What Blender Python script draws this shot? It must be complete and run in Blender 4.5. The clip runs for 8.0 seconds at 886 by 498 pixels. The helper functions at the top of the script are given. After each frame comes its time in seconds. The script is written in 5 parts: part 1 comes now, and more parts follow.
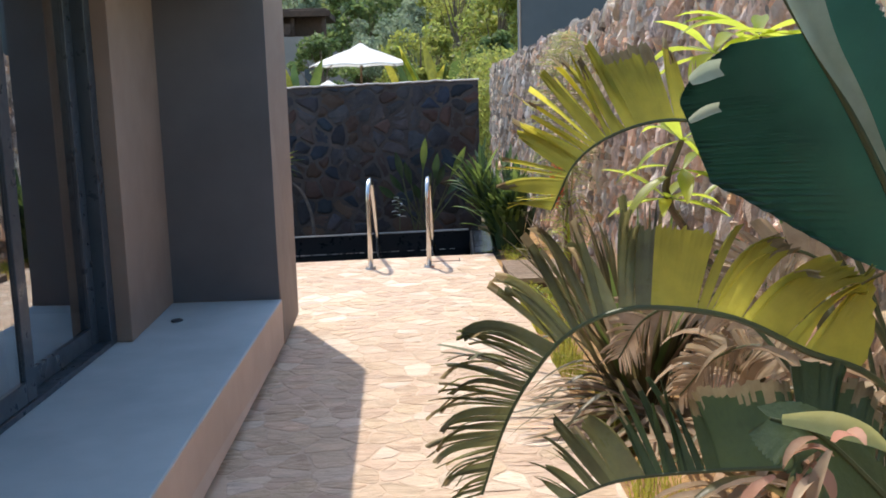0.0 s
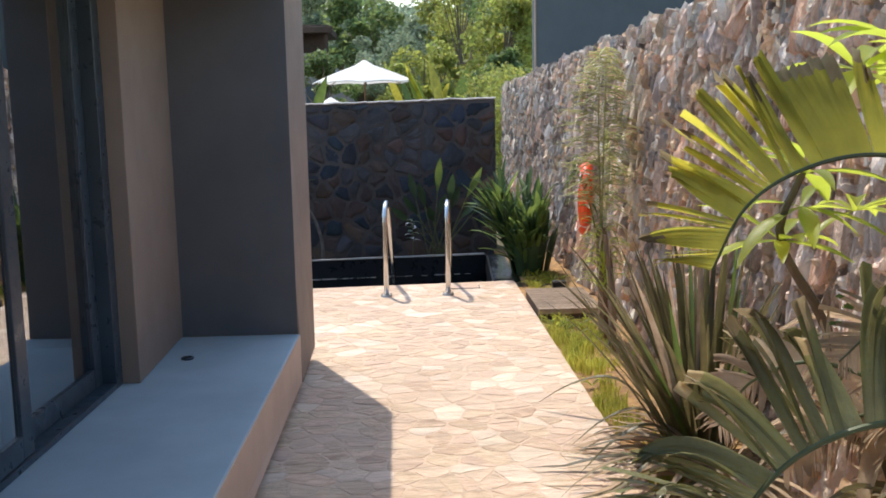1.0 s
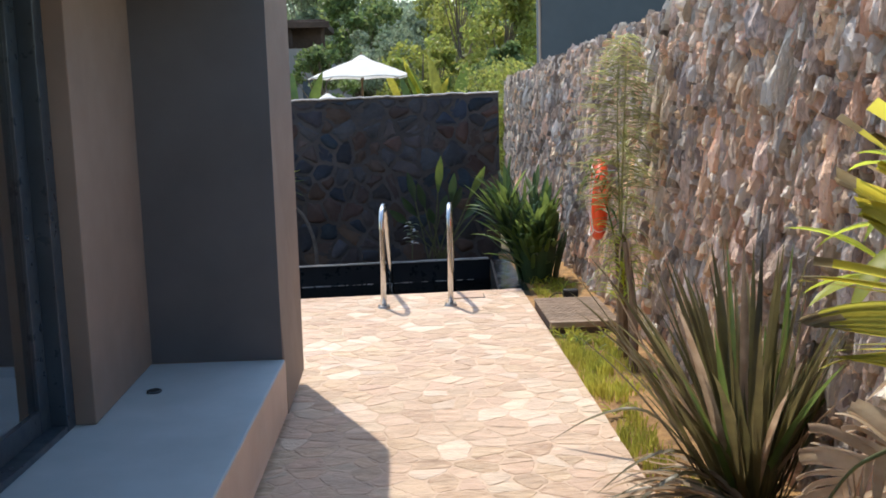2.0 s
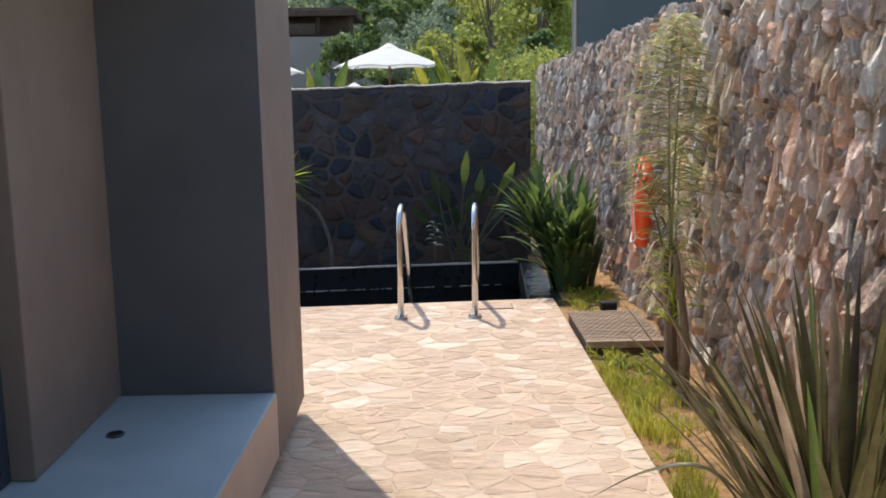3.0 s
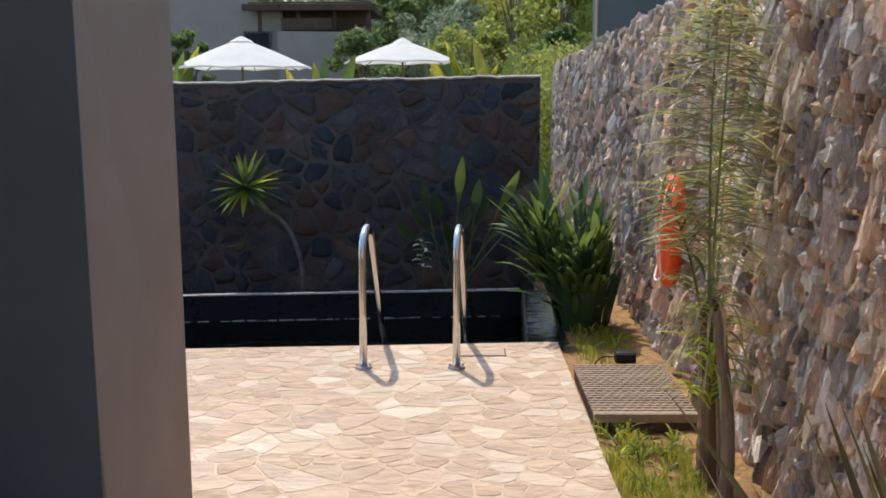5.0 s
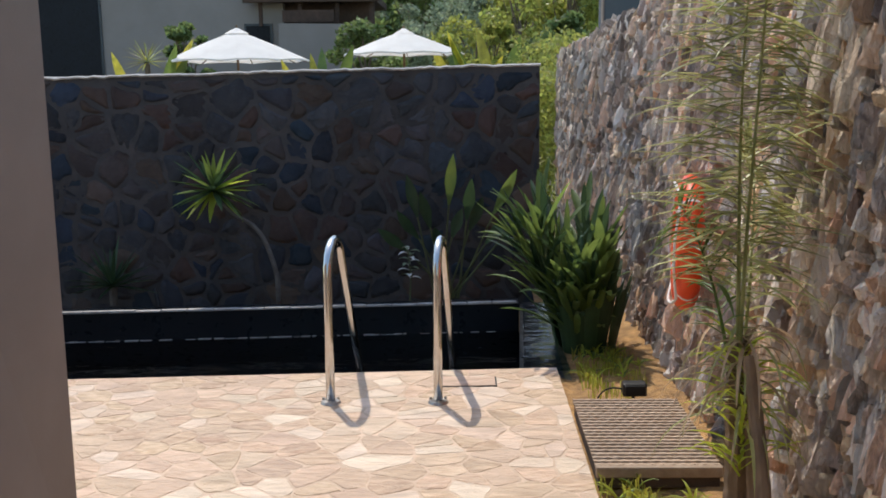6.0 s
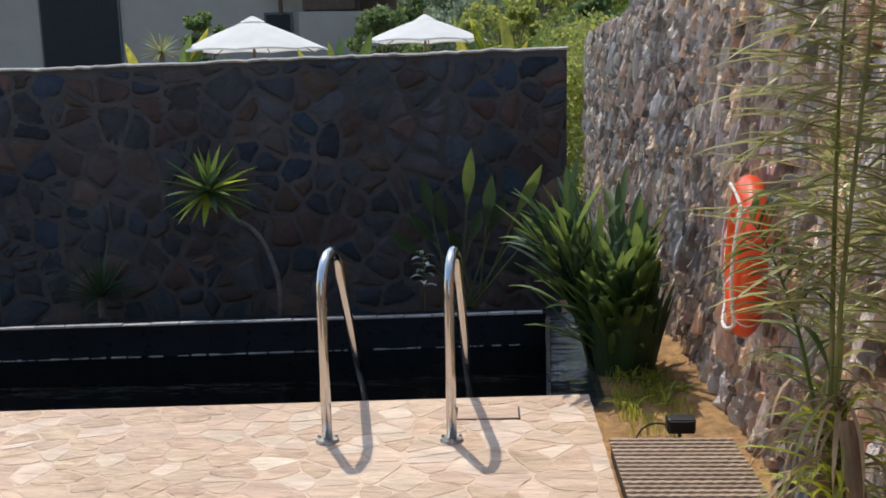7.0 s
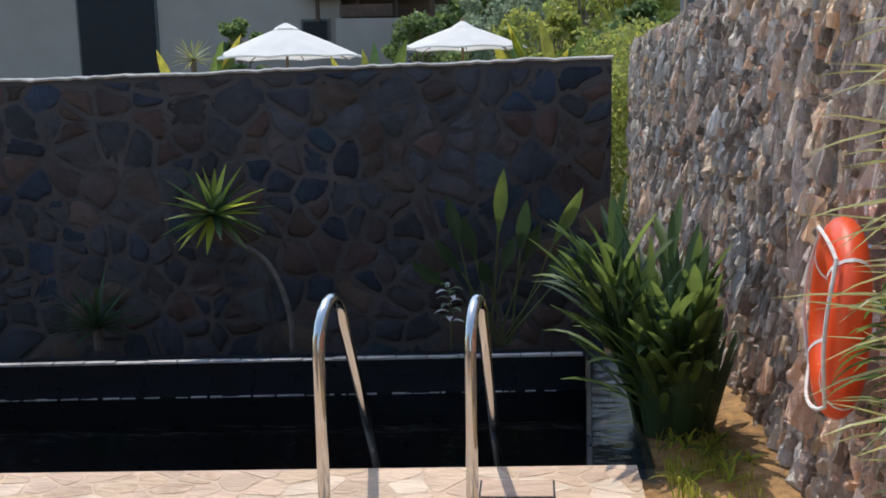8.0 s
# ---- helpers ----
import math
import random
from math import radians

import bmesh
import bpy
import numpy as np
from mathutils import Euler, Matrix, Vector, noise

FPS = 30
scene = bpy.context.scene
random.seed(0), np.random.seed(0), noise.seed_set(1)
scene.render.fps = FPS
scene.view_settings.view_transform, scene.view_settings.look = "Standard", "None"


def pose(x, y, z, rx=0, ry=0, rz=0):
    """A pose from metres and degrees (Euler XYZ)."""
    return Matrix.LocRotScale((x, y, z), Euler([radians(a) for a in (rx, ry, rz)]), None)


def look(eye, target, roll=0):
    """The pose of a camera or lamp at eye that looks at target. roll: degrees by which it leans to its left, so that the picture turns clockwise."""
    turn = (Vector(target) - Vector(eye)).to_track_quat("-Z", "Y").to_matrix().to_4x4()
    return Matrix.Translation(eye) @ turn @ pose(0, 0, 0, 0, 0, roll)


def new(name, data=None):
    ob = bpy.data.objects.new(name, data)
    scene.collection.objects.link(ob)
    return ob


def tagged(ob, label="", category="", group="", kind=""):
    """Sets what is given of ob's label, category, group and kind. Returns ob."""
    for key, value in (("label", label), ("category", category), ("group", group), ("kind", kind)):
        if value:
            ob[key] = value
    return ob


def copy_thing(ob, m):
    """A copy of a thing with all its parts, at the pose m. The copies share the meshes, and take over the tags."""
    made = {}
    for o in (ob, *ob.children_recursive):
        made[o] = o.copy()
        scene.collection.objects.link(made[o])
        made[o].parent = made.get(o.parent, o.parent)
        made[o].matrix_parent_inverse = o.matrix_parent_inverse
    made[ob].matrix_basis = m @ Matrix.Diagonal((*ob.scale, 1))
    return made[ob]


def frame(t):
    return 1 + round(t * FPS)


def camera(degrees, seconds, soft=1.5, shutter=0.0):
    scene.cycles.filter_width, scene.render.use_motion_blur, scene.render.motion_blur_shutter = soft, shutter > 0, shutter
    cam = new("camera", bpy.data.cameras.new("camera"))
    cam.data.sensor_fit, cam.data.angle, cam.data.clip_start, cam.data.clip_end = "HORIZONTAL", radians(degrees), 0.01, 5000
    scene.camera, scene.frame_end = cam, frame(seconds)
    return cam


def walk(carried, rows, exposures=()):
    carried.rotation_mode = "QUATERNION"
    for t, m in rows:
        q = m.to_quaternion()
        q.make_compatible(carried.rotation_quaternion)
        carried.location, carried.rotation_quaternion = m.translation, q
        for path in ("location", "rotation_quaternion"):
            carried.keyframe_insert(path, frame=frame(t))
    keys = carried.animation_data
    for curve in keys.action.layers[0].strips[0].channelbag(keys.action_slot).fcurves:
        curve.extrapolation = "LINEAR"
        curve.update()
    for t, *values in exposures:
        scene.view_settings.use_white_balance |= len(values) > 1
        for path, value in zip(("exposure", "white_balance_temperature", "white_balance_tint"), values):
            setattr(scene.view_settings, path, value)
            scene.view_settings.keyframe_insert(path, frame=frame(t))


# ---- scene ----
cam = camera(48.6, 8.0, soft=1.75)
PATH = [
    (0, (0.225, 0.415, 1.603), (0.302, 2.386, 1.27), -1.6),
    (0.5, (0.088, 0.614, 1.611), (0.169, 2.588, 1.301), -0.7),
    (1, (0.044, 0.872, 1.612), (0.13, 2.848, 1.314), -1.1),
    (2.3, (0.071, 1.736, 1.602), (0.152, 3.709, 1.287), -1.6),
    (2.5, (0.086, 1.894, 1.604), (0.135, 3.868, 1.283), -1.6),
    (3, (0.122, 2.264, 1.591), (0.15, 4.238, 1.267), -1.0),
    (3.5, (0.184, 2.613, 1.573), (0.208, 4.585, 1.244), -0.4),
    (4, (0.265, 2.97, 1.568), (0.271, 4.943, 1.24), -0.1),
    (4.5, (0.338, 3.3, 1.553), (0.327, 5.274, 1.23), -0.1),
    (6, (0.565, 4.443, 1.524), (0.521, 6.413, 1.187), -0.6),
    (6.5, (0.593, 4.748, 1.514), (0.527, 6.715, 1.161), -1.0),
    (7, (0.607, 5.118, 1.514), (0.509, 7.083, 1.154), -1.3),
    (7.5, (0.644, 5.484, 1.516), (0.523, 7.449, 1.163), -1.5),
    (8, (0.636, 5.791, 1.539), (0.459, 7.754, 1.194), -1.2),
]
EXPOSURE = [(0.0, 1.0, 6450, 10), (1.2, 0.95, 6450, 10), (3.0, 0.75, 6500, 10), (5.0, 0.6, 6550, 10), (7.0, 0.52, 6500, 10), (8.0, 0.55, 6350, 10)]
walk(cam, [(t, look(eye, target, roll)) for t, eye, target, roll in PATH], EXPOSURE)

# ---- light ----
world = bpy.data.worlds.new("sky")
scene.world = world
world.use_nodes = True
wn = world.node_tree.nodes
sky = wn.new("ShaderNodeTexSky")
sky.sky_type = "NISHITA"
sky.sun_disc = False
sky.sun_elevation = radians(61.8)
sky.sun_rotation = radians(-23.7)
sky.air_density = 1.5
sky.dust_density = 1.0
sky.ozone_density = 2.0
wn["Background"].inputs[1].default_value = 0.15
world.node_tree.links.new(sky.outputs[0], wn["Background"].inputs[0])
sun = new("sun", bpy.data.lights.new("sun", "SUN"))
sun.data.energy = 2.3
sun.data.angle = radians(0.53)
sun.data.color = (1.0, 0.92, 0.80)
sun.matrix_world = look((-2.15, 4.9, 10.0), (0, 0, 0))


# ---- materials ----
def mat(name, base, rough=0.8, second=None, scale=6.0, bump=0.3, bscale=60.0, metal=0.0, rnd=0.0, stain=0.25, sscale=1.3,
        through_light=0.0, spec=0.4, coord="world", hue=0.0, stretch=(1, 1, 1), alt=None, breakup=False, relief=0.01):
    """A procedural surface: two colours mixed by fine noise, broad stains, fine relief and a shade that differs piece by piece."""
    m = bpy.data.materials.new(name)
    m.use_nodes = True
    nt = m.node_tree
    n, link = nt.nodes, nt.links.new
    b = n["Principled BSDF"]
    b.inputs["Roughness"].default_value = rough
    b.inputs["Metallic"].default_value = metal
    b.inputs["Specular IOR Level"].default_value = spec
    if coord == "world":
        src = n.new("ShaderNodeNewGeometry").outputs["Position"]
    else:
        src = n.new("ShaderNodeTexCoord").outputs["Object"]
    if stretch != (1, 1, 1):
        mp = n.new("ShaderNodeMapping")
        mp.inputs["Scale"].default_value = stretch
        link(src, mp.inputs[0])
        src = mp.outputs[0]

    if breakup:
        shift = n.new("ShaderNodeVectorMath")
        shift.operation = "MULTIPLY_ADD"
        shift.inputs[1].default_value = (37.0, 23.0, 11.0)
        both = n.new("ShaderNodeMath")
        both.operation = "ADD"
        link(n.new("ShaderNodeObjectInfo").outputs["Random"], both.inputs[0])
        link(n.new("ShaderNodeNewGeometry").outputs["Random Per Island"], both.inputs[1])
        link(both.outputs[0], shift.inputs[0])
        link(src, shift.inputs[2])
        src = shift.outputs[0]

    def noise_at(s, detail=5):
        t = n.new("ShaderNodeTexNoise")
        t.inputs["Distortion"].default_value = 0.8 if breakup else 0.0
        t.inputs["Scale"].default_value = s
        t.inputs["Detail"].default_value = detail
        t.inputs["Roughness"].default_value = 0.6
        link(src, t.inputs["Vector"])
        return t.outputs["Fac"]

    def spread(fac, lo, hi):
        r = n.new("ShaderNodeMapRange")
        r.inputs["From Min"].default_value, r.inputs["From Max"].default_value = 0.32, 0.68
        r.inputs["To Min"].default_value, r.inputs["To Max"].default_value = lo, hi
        link(fac, r.inputs["Value"])
        return r.outputs["Result"]

    second = second or tuple(c * 0.7 for c in base)
    mix = n.new("ShaderNodeMix")
    mix.data_type = "RGBA"
    mix.inputs["A"].default_value, mix.inputs["B"].default_value = (*base, 1), (*second, 1)
    link(spread(noise_at(scale), 0, 1), mix.inputs["Factor"])
    hsv = n.new("ShaderNodeHueSaturation")
    link(mix.outputs["Result"], hsv.inputs["Color"])
    value = spread(noise_at(sscale, 3), 1 - stain, 1 + stain)
    colour = mix.outputs["Result"]
    if rnd:
        rand_ob = n.new("ShaderNodeObjectInfo").outputs["Random"]
        rand_is = n.new("ShaderNodeNewGeometry").outputs["Random Per Island"]
        add = n.new("ShaderNodeMath")
        add.operation = "ADD"
        link(rand_ob, add.inputs[0]), link(rand_is, add.inputs[1])
        fr = n.new("ShaderNodeMath")
        fr.operation = "FRACT"
        link(add.outputs[0], fr.inputs[0])
        r = n.new("ShaderNodeMapRange")
        r.inputs["To Min"].default_value, r.inputs["To Max"].default_value = 1 - rnd, 1 + rnd
        link(fr.outputs[0], r.inputs["Value"])
        mul = n.new("ShaderNodeMath")
        mul.operation = "MULTIPLY"
        link(r.outputs["Result"], mul.inputs[0]), link(value, mul.inputs[1])
        value = mul.outputs[0]
        if alt:
            for step, other in enumerate(alt):
                ma = n.new("ShaderNodeMath")
                ma.operation = "MULTIPLY"
                ma.inputs[1].default_value = 13.7 + 5.3 * step
                link(fr.outputs[0], ma.inputs[0])
                fa = n.new("ShaderNodeMath")
                fa.operation = "FRACT"
                link(ma.outputs[0], fa.inputs[0])
                ra = n.new("ShaderNodeMapRange")
                ra.inputs["From Min"].default_value, ra.inputs["From Max"].default_value = 0.45, 0.85
                link(fa.outputs[0], ra.inputs["Value"])
                mx = n.new("ShaderNodeMix")
                mx.data_type = "RGBA"
                mx.inputs["B"].default_value = (*other, 1)
                link(ra.outputs["Result"], mx.inputs["Factor"])
                link(colour, mx.inputs["A"])
                colour = mx.outputs["Result"]
            link(colour, hsv.inputs["Color"])
        if hue:
            m2 = n.new("ShaderNodeMath")
            m2.operation = "MULTIPLY"
            m2.inputs[1].default_value = 7.31
            link(fr.outputs[0], m2.inputs[0])
            f2 = n.new("ShaderNodeMath")
            f2.operation = "FRACT"
            link(m2.outputs[0], f2.inputs[0])
            r2 = n.new("ShaderNodeMapRange")
            r2.inputs["To Min"].default_value, r2.inputs["To Max"].default_value = 0.5 - hue, 0.5 + hue
            link(f2.outputs[0], r2.inputs["Value"])
            link(r2.outputs["Result"], hsv.inputs["Hue"])
    link(value, hsv.inputs["Value"])
    link(hsv.outputs[0], b.inputs["Base Color"])
    link(spread(noise_at(scale * 2.3), max(rough - 0.12, 0.02), min(rough + 0.12, 1)), b.inputs["Roughness"])
    if bump:
        bp = n.new("ShaderNodeBump")
        bp.inputs["Strength"].default_value = bump
        bp.inputs["Distance"].default_value = relief
        link(noise_at(bscale), bp.inputs["Height"])
        link(bp.outputs[0], b.inputs["Normal"])
    if through_light:
        tr = n.new("ShaderNodeBsdfTranslucent")
        lighter = n.new("ShaderNodeHueSaturation")
        lighter.inputs["Value"].default_value = 1.8
        lighter.inputs["Hue"].default_value = 0.485
        link(hsv.outputs[0], lighter.inputs["Color"])
        link(lighter.outputs[0], tr.inputs["Color"])
        ms = n.new("ShaderNodeMixShader")
        ms.inputs[0].default_value = through_light
        link(b.outputs[0], ms.inputs[1]), link(tr.outputs[0], ms.inputs[2])
        link(ms.outputs[0], n["Material Output"].inputs["Surface"])
    return m


def glass(name, tint, rough=0.0):
    m = bpy.data.materials.new(name)
    m.use_nodes = True
    b = m.node_tree.nodes["Principled BSDF"]
    b.inputs["Base Color"].default_value = (*tint, 1)
    b.inputs["Roughness"].default_value = rough
    b.inputs["Transmission Weight"].default_value = 1.0
    b.inputs["IOR"].default_value = 4.2
    return m


def water(name, tint, wave, strength):
    m = bpy.data.materials.new(name)
    m.use_nodes = True
    n, link = m.node_tree.nodes, m.node_tree.links.new
    b = n["Principled BSDF"]
    b.inputs["Base Color"].default_value = (*tint, 1)
    b.inputs["Roughness"].default_value = 0.02
    b.inputs["Transmission Weight"].default_value = 1.0
    b.inputs["IOR"].default_value = 1.33
    geo = n.new("ShaderNodeNewGeometry")
    mp = n.new("ShaderNodeMapping")
    mp.inputs["Scale"].default_value = (wave * 0.35, wave, wave)
    link(geo.outputs["Position"], mp.inputs[0])
    t = n.new("ShaderNodeTexNoise")
    t.inputs["Scale"].default_value = 1.0
    t.inputs["Detail"].default_value = 3.0
    link(mp.outputs[0], t.inputs["Vector"])
    bp = n.new("ShaderNodeBump")
    bp.inputs["Strength"].default_value = strength
    bp.inputs["Distance"].default_value = 0.05
    link(t.outputs["Fac"], bp.inputs["Height"])
    link(bp.outputs[0], b.inputs["Normal"])
    return m


RENDER_TAUPE = mat("taupe_render", (0.265, 0.207, 0.168), 0.9, (0.235, 0.184, 0.149), 3.0, 0.15, 180, stain=0.10, sscale=0.9)
# Blue of the sky-lit sill top is mixed into this cement colour.
SILL = mat("sky_tinted_cement", (0.38, 0.45, 0.475), 0.7, (0.33, 0.40, 0.425), 2.5, 0.12, 140, stain=0.10, sscale=1.1)
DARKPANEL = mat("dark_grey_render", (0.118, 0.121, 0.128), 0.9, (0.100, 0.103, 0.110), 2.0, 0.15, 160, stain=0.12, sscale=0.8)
# Sill front's beige holds the warm light bounced off the terrace.
SILLFACE = mat("bounce_beige_render", (0.56, 0.43, 0.34), 0.85, (0.50, 0.38, 0.30), 3.0, 0.15, 160, stain=0.08, sscale=1.0)
FRAME = mat("dark_aluminium", (0.04, 0.06, 0.08), 0.35, stain=0.1, bump=0.0, spec=0.5)
PANE = glass("tinted_glass", (0.62, 0.76, 0.86))
FLAG = mat("flagstone", (0.66, 0.495, 0.35), 0.8, (0.46, 0.315, 0.21), 14.0, 0.85, 20, rnd=0.06, stain=0.16, sscale=5.0, relief=0.02, hue=0.006, breakup=True, stretch=(0.6, 1.7, 1), alt=((0.70, 0.56, 0.43), (0.59, 0.43, 0.31)))
GROUT = mat("sand_grout", (0.66, 0.50, 0.365), 0.95, (0.55, 0.405, 0.295), 6.0, 0.5, 90, stain=0.15, sscale=0.9)
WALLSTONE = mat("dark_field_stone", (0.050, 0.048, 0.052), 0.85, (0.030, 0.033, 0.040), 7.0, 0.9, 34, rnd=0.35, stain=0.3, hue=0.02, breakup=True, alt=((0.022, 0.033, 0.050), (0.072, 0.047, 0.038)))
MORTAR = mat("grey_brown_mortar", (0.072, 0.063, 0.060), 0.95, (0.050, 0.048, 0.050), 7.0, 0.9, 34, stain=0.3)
ROUGHSTONE = mat("split_stone", (0.90, 0.68, 0.50), 0.92, (0.52, 0.365, 0.265), 30.0, 1.0, 60, rnd=0.36, stain=0.30, hue=0.012, sscale=2.6, breakup=True, stretch=(1, 1, 0.5), relief=0.025, alt=((0.84, 0.54, 0.34), (0.80, 0.68, 0.57)))
GREYSTONE = mat("grey_split_stone", (0.68, 0.57, 0.49), 0.92, (0.22, 0.17, 0.14), 30.0, 1.0, 60, rnd=0.42, stain=0.30, hue=0.012, sscale=2.6, breakup=True, stretch=(1, 1, 0.5), relief=0.025, alt=((0.74, 0.66, 0.60), (0.40, 0.31, 0.26)))
# Core coloured dark to put shade into the gaps between the stones.
WALLCORE = mat("wall_core", (0.24, 0.175, 0.14), 0.95, (0.13, 0.097, 0.078), 14.0, 0.9, 50, stain=0.3)
# Pale mortar colour that also stands for sun glints on cap, coping and waterline.
CAP_GLINT = mat("pale_mortar_glint", (0.52, 0.49, 0.46), 0.95, (0.33, 0.31, 0.29), 9.0, 0.7, 80, stain=0.3)
STEEL = mat("polished_steel", (0.62, 0.60, 0.57), 0.14, (0.55, 0.53, 0.5), 5.0, 0.0, metal=1.0, stain=0.04)
SATIN = mat("satin_steel", (0.50, 0.47, 0.44), 0.38, (0.42, 0.40, 0.37), 9.0, 0.1, metal=1.0, stain=0.06)
BLACKTILE = mat("black_tile", (0.010, 0.014, 0.019), 0.35, stain=0.2, bump=0.1, spec=0.3)
WET_STONE = mat("wet_channel_stone", (0.075, 0.085, 0.095), 0.5, (0.03, 0.035, 0.04), 8.0, 0.4, 40, stain=0.3)
POOLWATER = water("pool_water", (0.25, 0.38, 0.45), 6.0, 0.12)
RIPPLES = water("rippled_water", (0.5, 0.62, 0.7), 11.0, 1.0)
SOIL = mat("red_brown_soil", (0.50, 0.29, 0.115), 0.95, (0.24, 0.14, 0.065), 16.0, 1.0, 50, stain=0.3, relief=0.02)
EARTH = mat("garden_earth", (0.17, 0.13, 0.08), 0.95, (0.09, 0.09, 0.04), 3.0, 0.5, 30, stain=0.3, sscale=0.3)
GRASS = mat("sunny_grass", (0.34, 0.32, 0.05), 0.7, (0.21, 0.25, 0.045), 5.0, 0, rnd=0.35, through_light=0.45)
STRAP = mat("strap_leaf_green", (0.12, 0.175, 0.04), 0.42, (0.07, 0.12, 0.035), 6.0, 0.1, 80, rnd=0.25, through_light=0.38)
# The strap leaf again, with shade put into its colour.
SHADESTRAP = mat("shaded_strap_leaf", (0.045, 0.085, 0.035), 0.42, (0.028, 0.058, 0.026), 6.0, 0.1, 80, rnd=0.25, through_light=0.3)
FLAX = mat("olive_flax_leaf", (0.155, 0.14, 0.055), 0.4, (0.085, 0.075, 0.035), 7.0, 0.15, 90, rnd=0.4, through_light=0.3, hue=0.015)
# Withered olive flaps, darkened as well for the drooping blade's shaded side.
DARKFLAP = mat("dull_shaded_flap", (0.25, 0.245, 0.085), 0.36, (0.13, 0.12, 0.05), 12.0, 0.3, 70, rnd=0.35, through_light=0.3, stain=0.3, sscale=6.0)
GREENFLAP = mat("dark_green_flap", (0.085, 0.12, 0.04), 0.45, (0.05, 0.075, 0.03), 12.0, 0.3, 70, rnd=0.3, through_light=0.25, stain=0.25, sscale=6.0)
PALELIME = mat("pale_lime_leaf", (0.62, 0.60, 0.24), 0.6, (0.48, 0.47, 0.16), 12.0, 0.2, 70, rnd=0.1, through_light=0.4)
DRYLEAF = mat("dry_leaf", (0.46, 0.36, 0.24), 0.7, (0.27, 0.19, 0.11), 9.0, 0.3, 60, rnd=0.32, through_light=0.35)
BROADLEAF = mat("broad_leaf_green", (0.46, 0.43, 0.055), 0.36, (0.30, 0.29, 0.04), 9.0, 0.3, 70, rnd=0.22, through_light=0.58, stain=0.28, sscale=5.0)
DARKBROAD = mat("deep_green_leaf", (0.018, 0.078, 0.052), 0.4, (0.013, 0.060, 0.041), 7.0, 0.2, 60, rnd=0.04, through_light=0.25, stain=0.2)
LEAFEDGE = mat("dry_leaf_edge", (0.36, 0.30, 0.16), 0.6, (0.20, 0.15, 0.07), 14.0, 0.3, 60, rnd=0.3, through_light=0.4)
PALELEAF = mat("pale_leaf_underside", (0.36, 0.40, 0.29), 0.55, (0.25, 0.29, 0.19), 9.0, 0.2, 70, rnd=0.2, through_light=0.4)
PALMBARK = mat("palm_fibre_bark", (0.30, 0.20, 0.12), 0.95, (0.15, 0.095, 0.06), 16.0, 0.9, 45, stain=0.25, stretch=(1, 1, 0.25))
BRIGHTLEAF = mat("lime_leaf", (0.34, 0.40, 0.05), 0.4, (0.26, 0.33, 0.04), 6.0, 0.1, 60, rnd=0.2, through_light=0.6)
MIDRIB = mat("leaf_rib", (0.10, 0.12, 0.045), 0.5, (0.07, 0.075, 0.03), 8.0, 0.1, stain=0.2)
BARK = mat("grey_brown_bark", (0.20, 0.155, 0.11), 0.95, (0.11, 0.085, 0.06), 14.0, 0.8, 45, stain=0.25, stretch=(1, 1, 0.3))
PALEBARK = mat("pale_bark", (0.15, 0.135, 0.12), 0.9, (0.085, 0.075, 0.068), 14.0, 0.6, 60, stain=0.2)
WICKER = mat("brown_woven_strip", (0.42, 0.31, 0.22), 0.7, (0.31, 0.22, 0.145), 20.0, 0.3, 90, rnd=0.15, stain=0.12)
DARKPLASTIC = mat("black_plastic", (0.015, 0.015, 0.016), 0.5, stain=0.1, bump=0.1)
ORANGE = mat("orange_plastic", (0.80, 0.085, 0.012), 0.42, (0.74, 0.07, 0.012), 4.0, 0.05, 50, stain=0.06)
ROPE = mat("white_rope", (0.78, 0.75, 0.70), 0.8, (0.65, 0.6, 0.55), 30.0, 0.3, 200, stain=0.1)
CANVAS = mat("white_canvas", (0.80, 0.78, 0.74), 0.85, (0.76, 0.73, 0.69), 3.0, 0.1, 120, stain=0.05, through_light=0.25)
POLEWOOD = mat("umbrella_pole_wood", (0.25, 0.15, 0.08), 0.6, (0.18, 0.10, 0.05), 20.0, 0.2, 60)
HOUSE = mat("far_taupe_wall", (0.29, 0.265, 0.25), 0.9, (0.26, 0.24, 0.225), 1.2, 0.1, 30, stain=0.06, sscale=0.2)
DARKWALL = mat("slate_grey_wall", (0.10, 0.118, 0.13), 0.9, (0.09, 0.105, 0.115), 2.0, 0.1, 60, stain=0.06, sscale=0.4)
BROWNWOOD = mat("dark_brown_timber", (0.09, 0.055, 0.04), 0.8, (0.06, 0.04, 0.03), 8.0, 0.3, 40, stain=0.2)
FOLIAGE = mat("tree_leaf", (0.15, 0.205, 0.07), 0.55, (0.09, 0.14, 0.05), 0.6, 0, rnd=0.35, through_light=0.4, stain=0.3, sscale=0.35, hue=0.02)
FOLIAGE_LIGHT = mat("light_tree_leaf", (0.27, 0.29, 0.07), 0.55, (0.18, 0.22, 0.05), 0.6, 0, rnd=0.35, through_light=0.45, stain=0.25, sscale=0.4, hue=0.02)
# Grey-green leaf, lightened so its colour carries the far trees' haze.
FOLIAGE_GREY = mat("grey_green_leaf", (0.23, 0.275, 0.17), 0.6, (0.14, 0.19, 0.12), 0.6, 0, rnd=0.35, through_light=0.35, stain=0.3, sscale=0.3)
DARKGLASS = mat("dark_window_glass", (0.012, 0.017, 0.026), 0.35, stain=0.05, bump=0.0, spec=0.15)
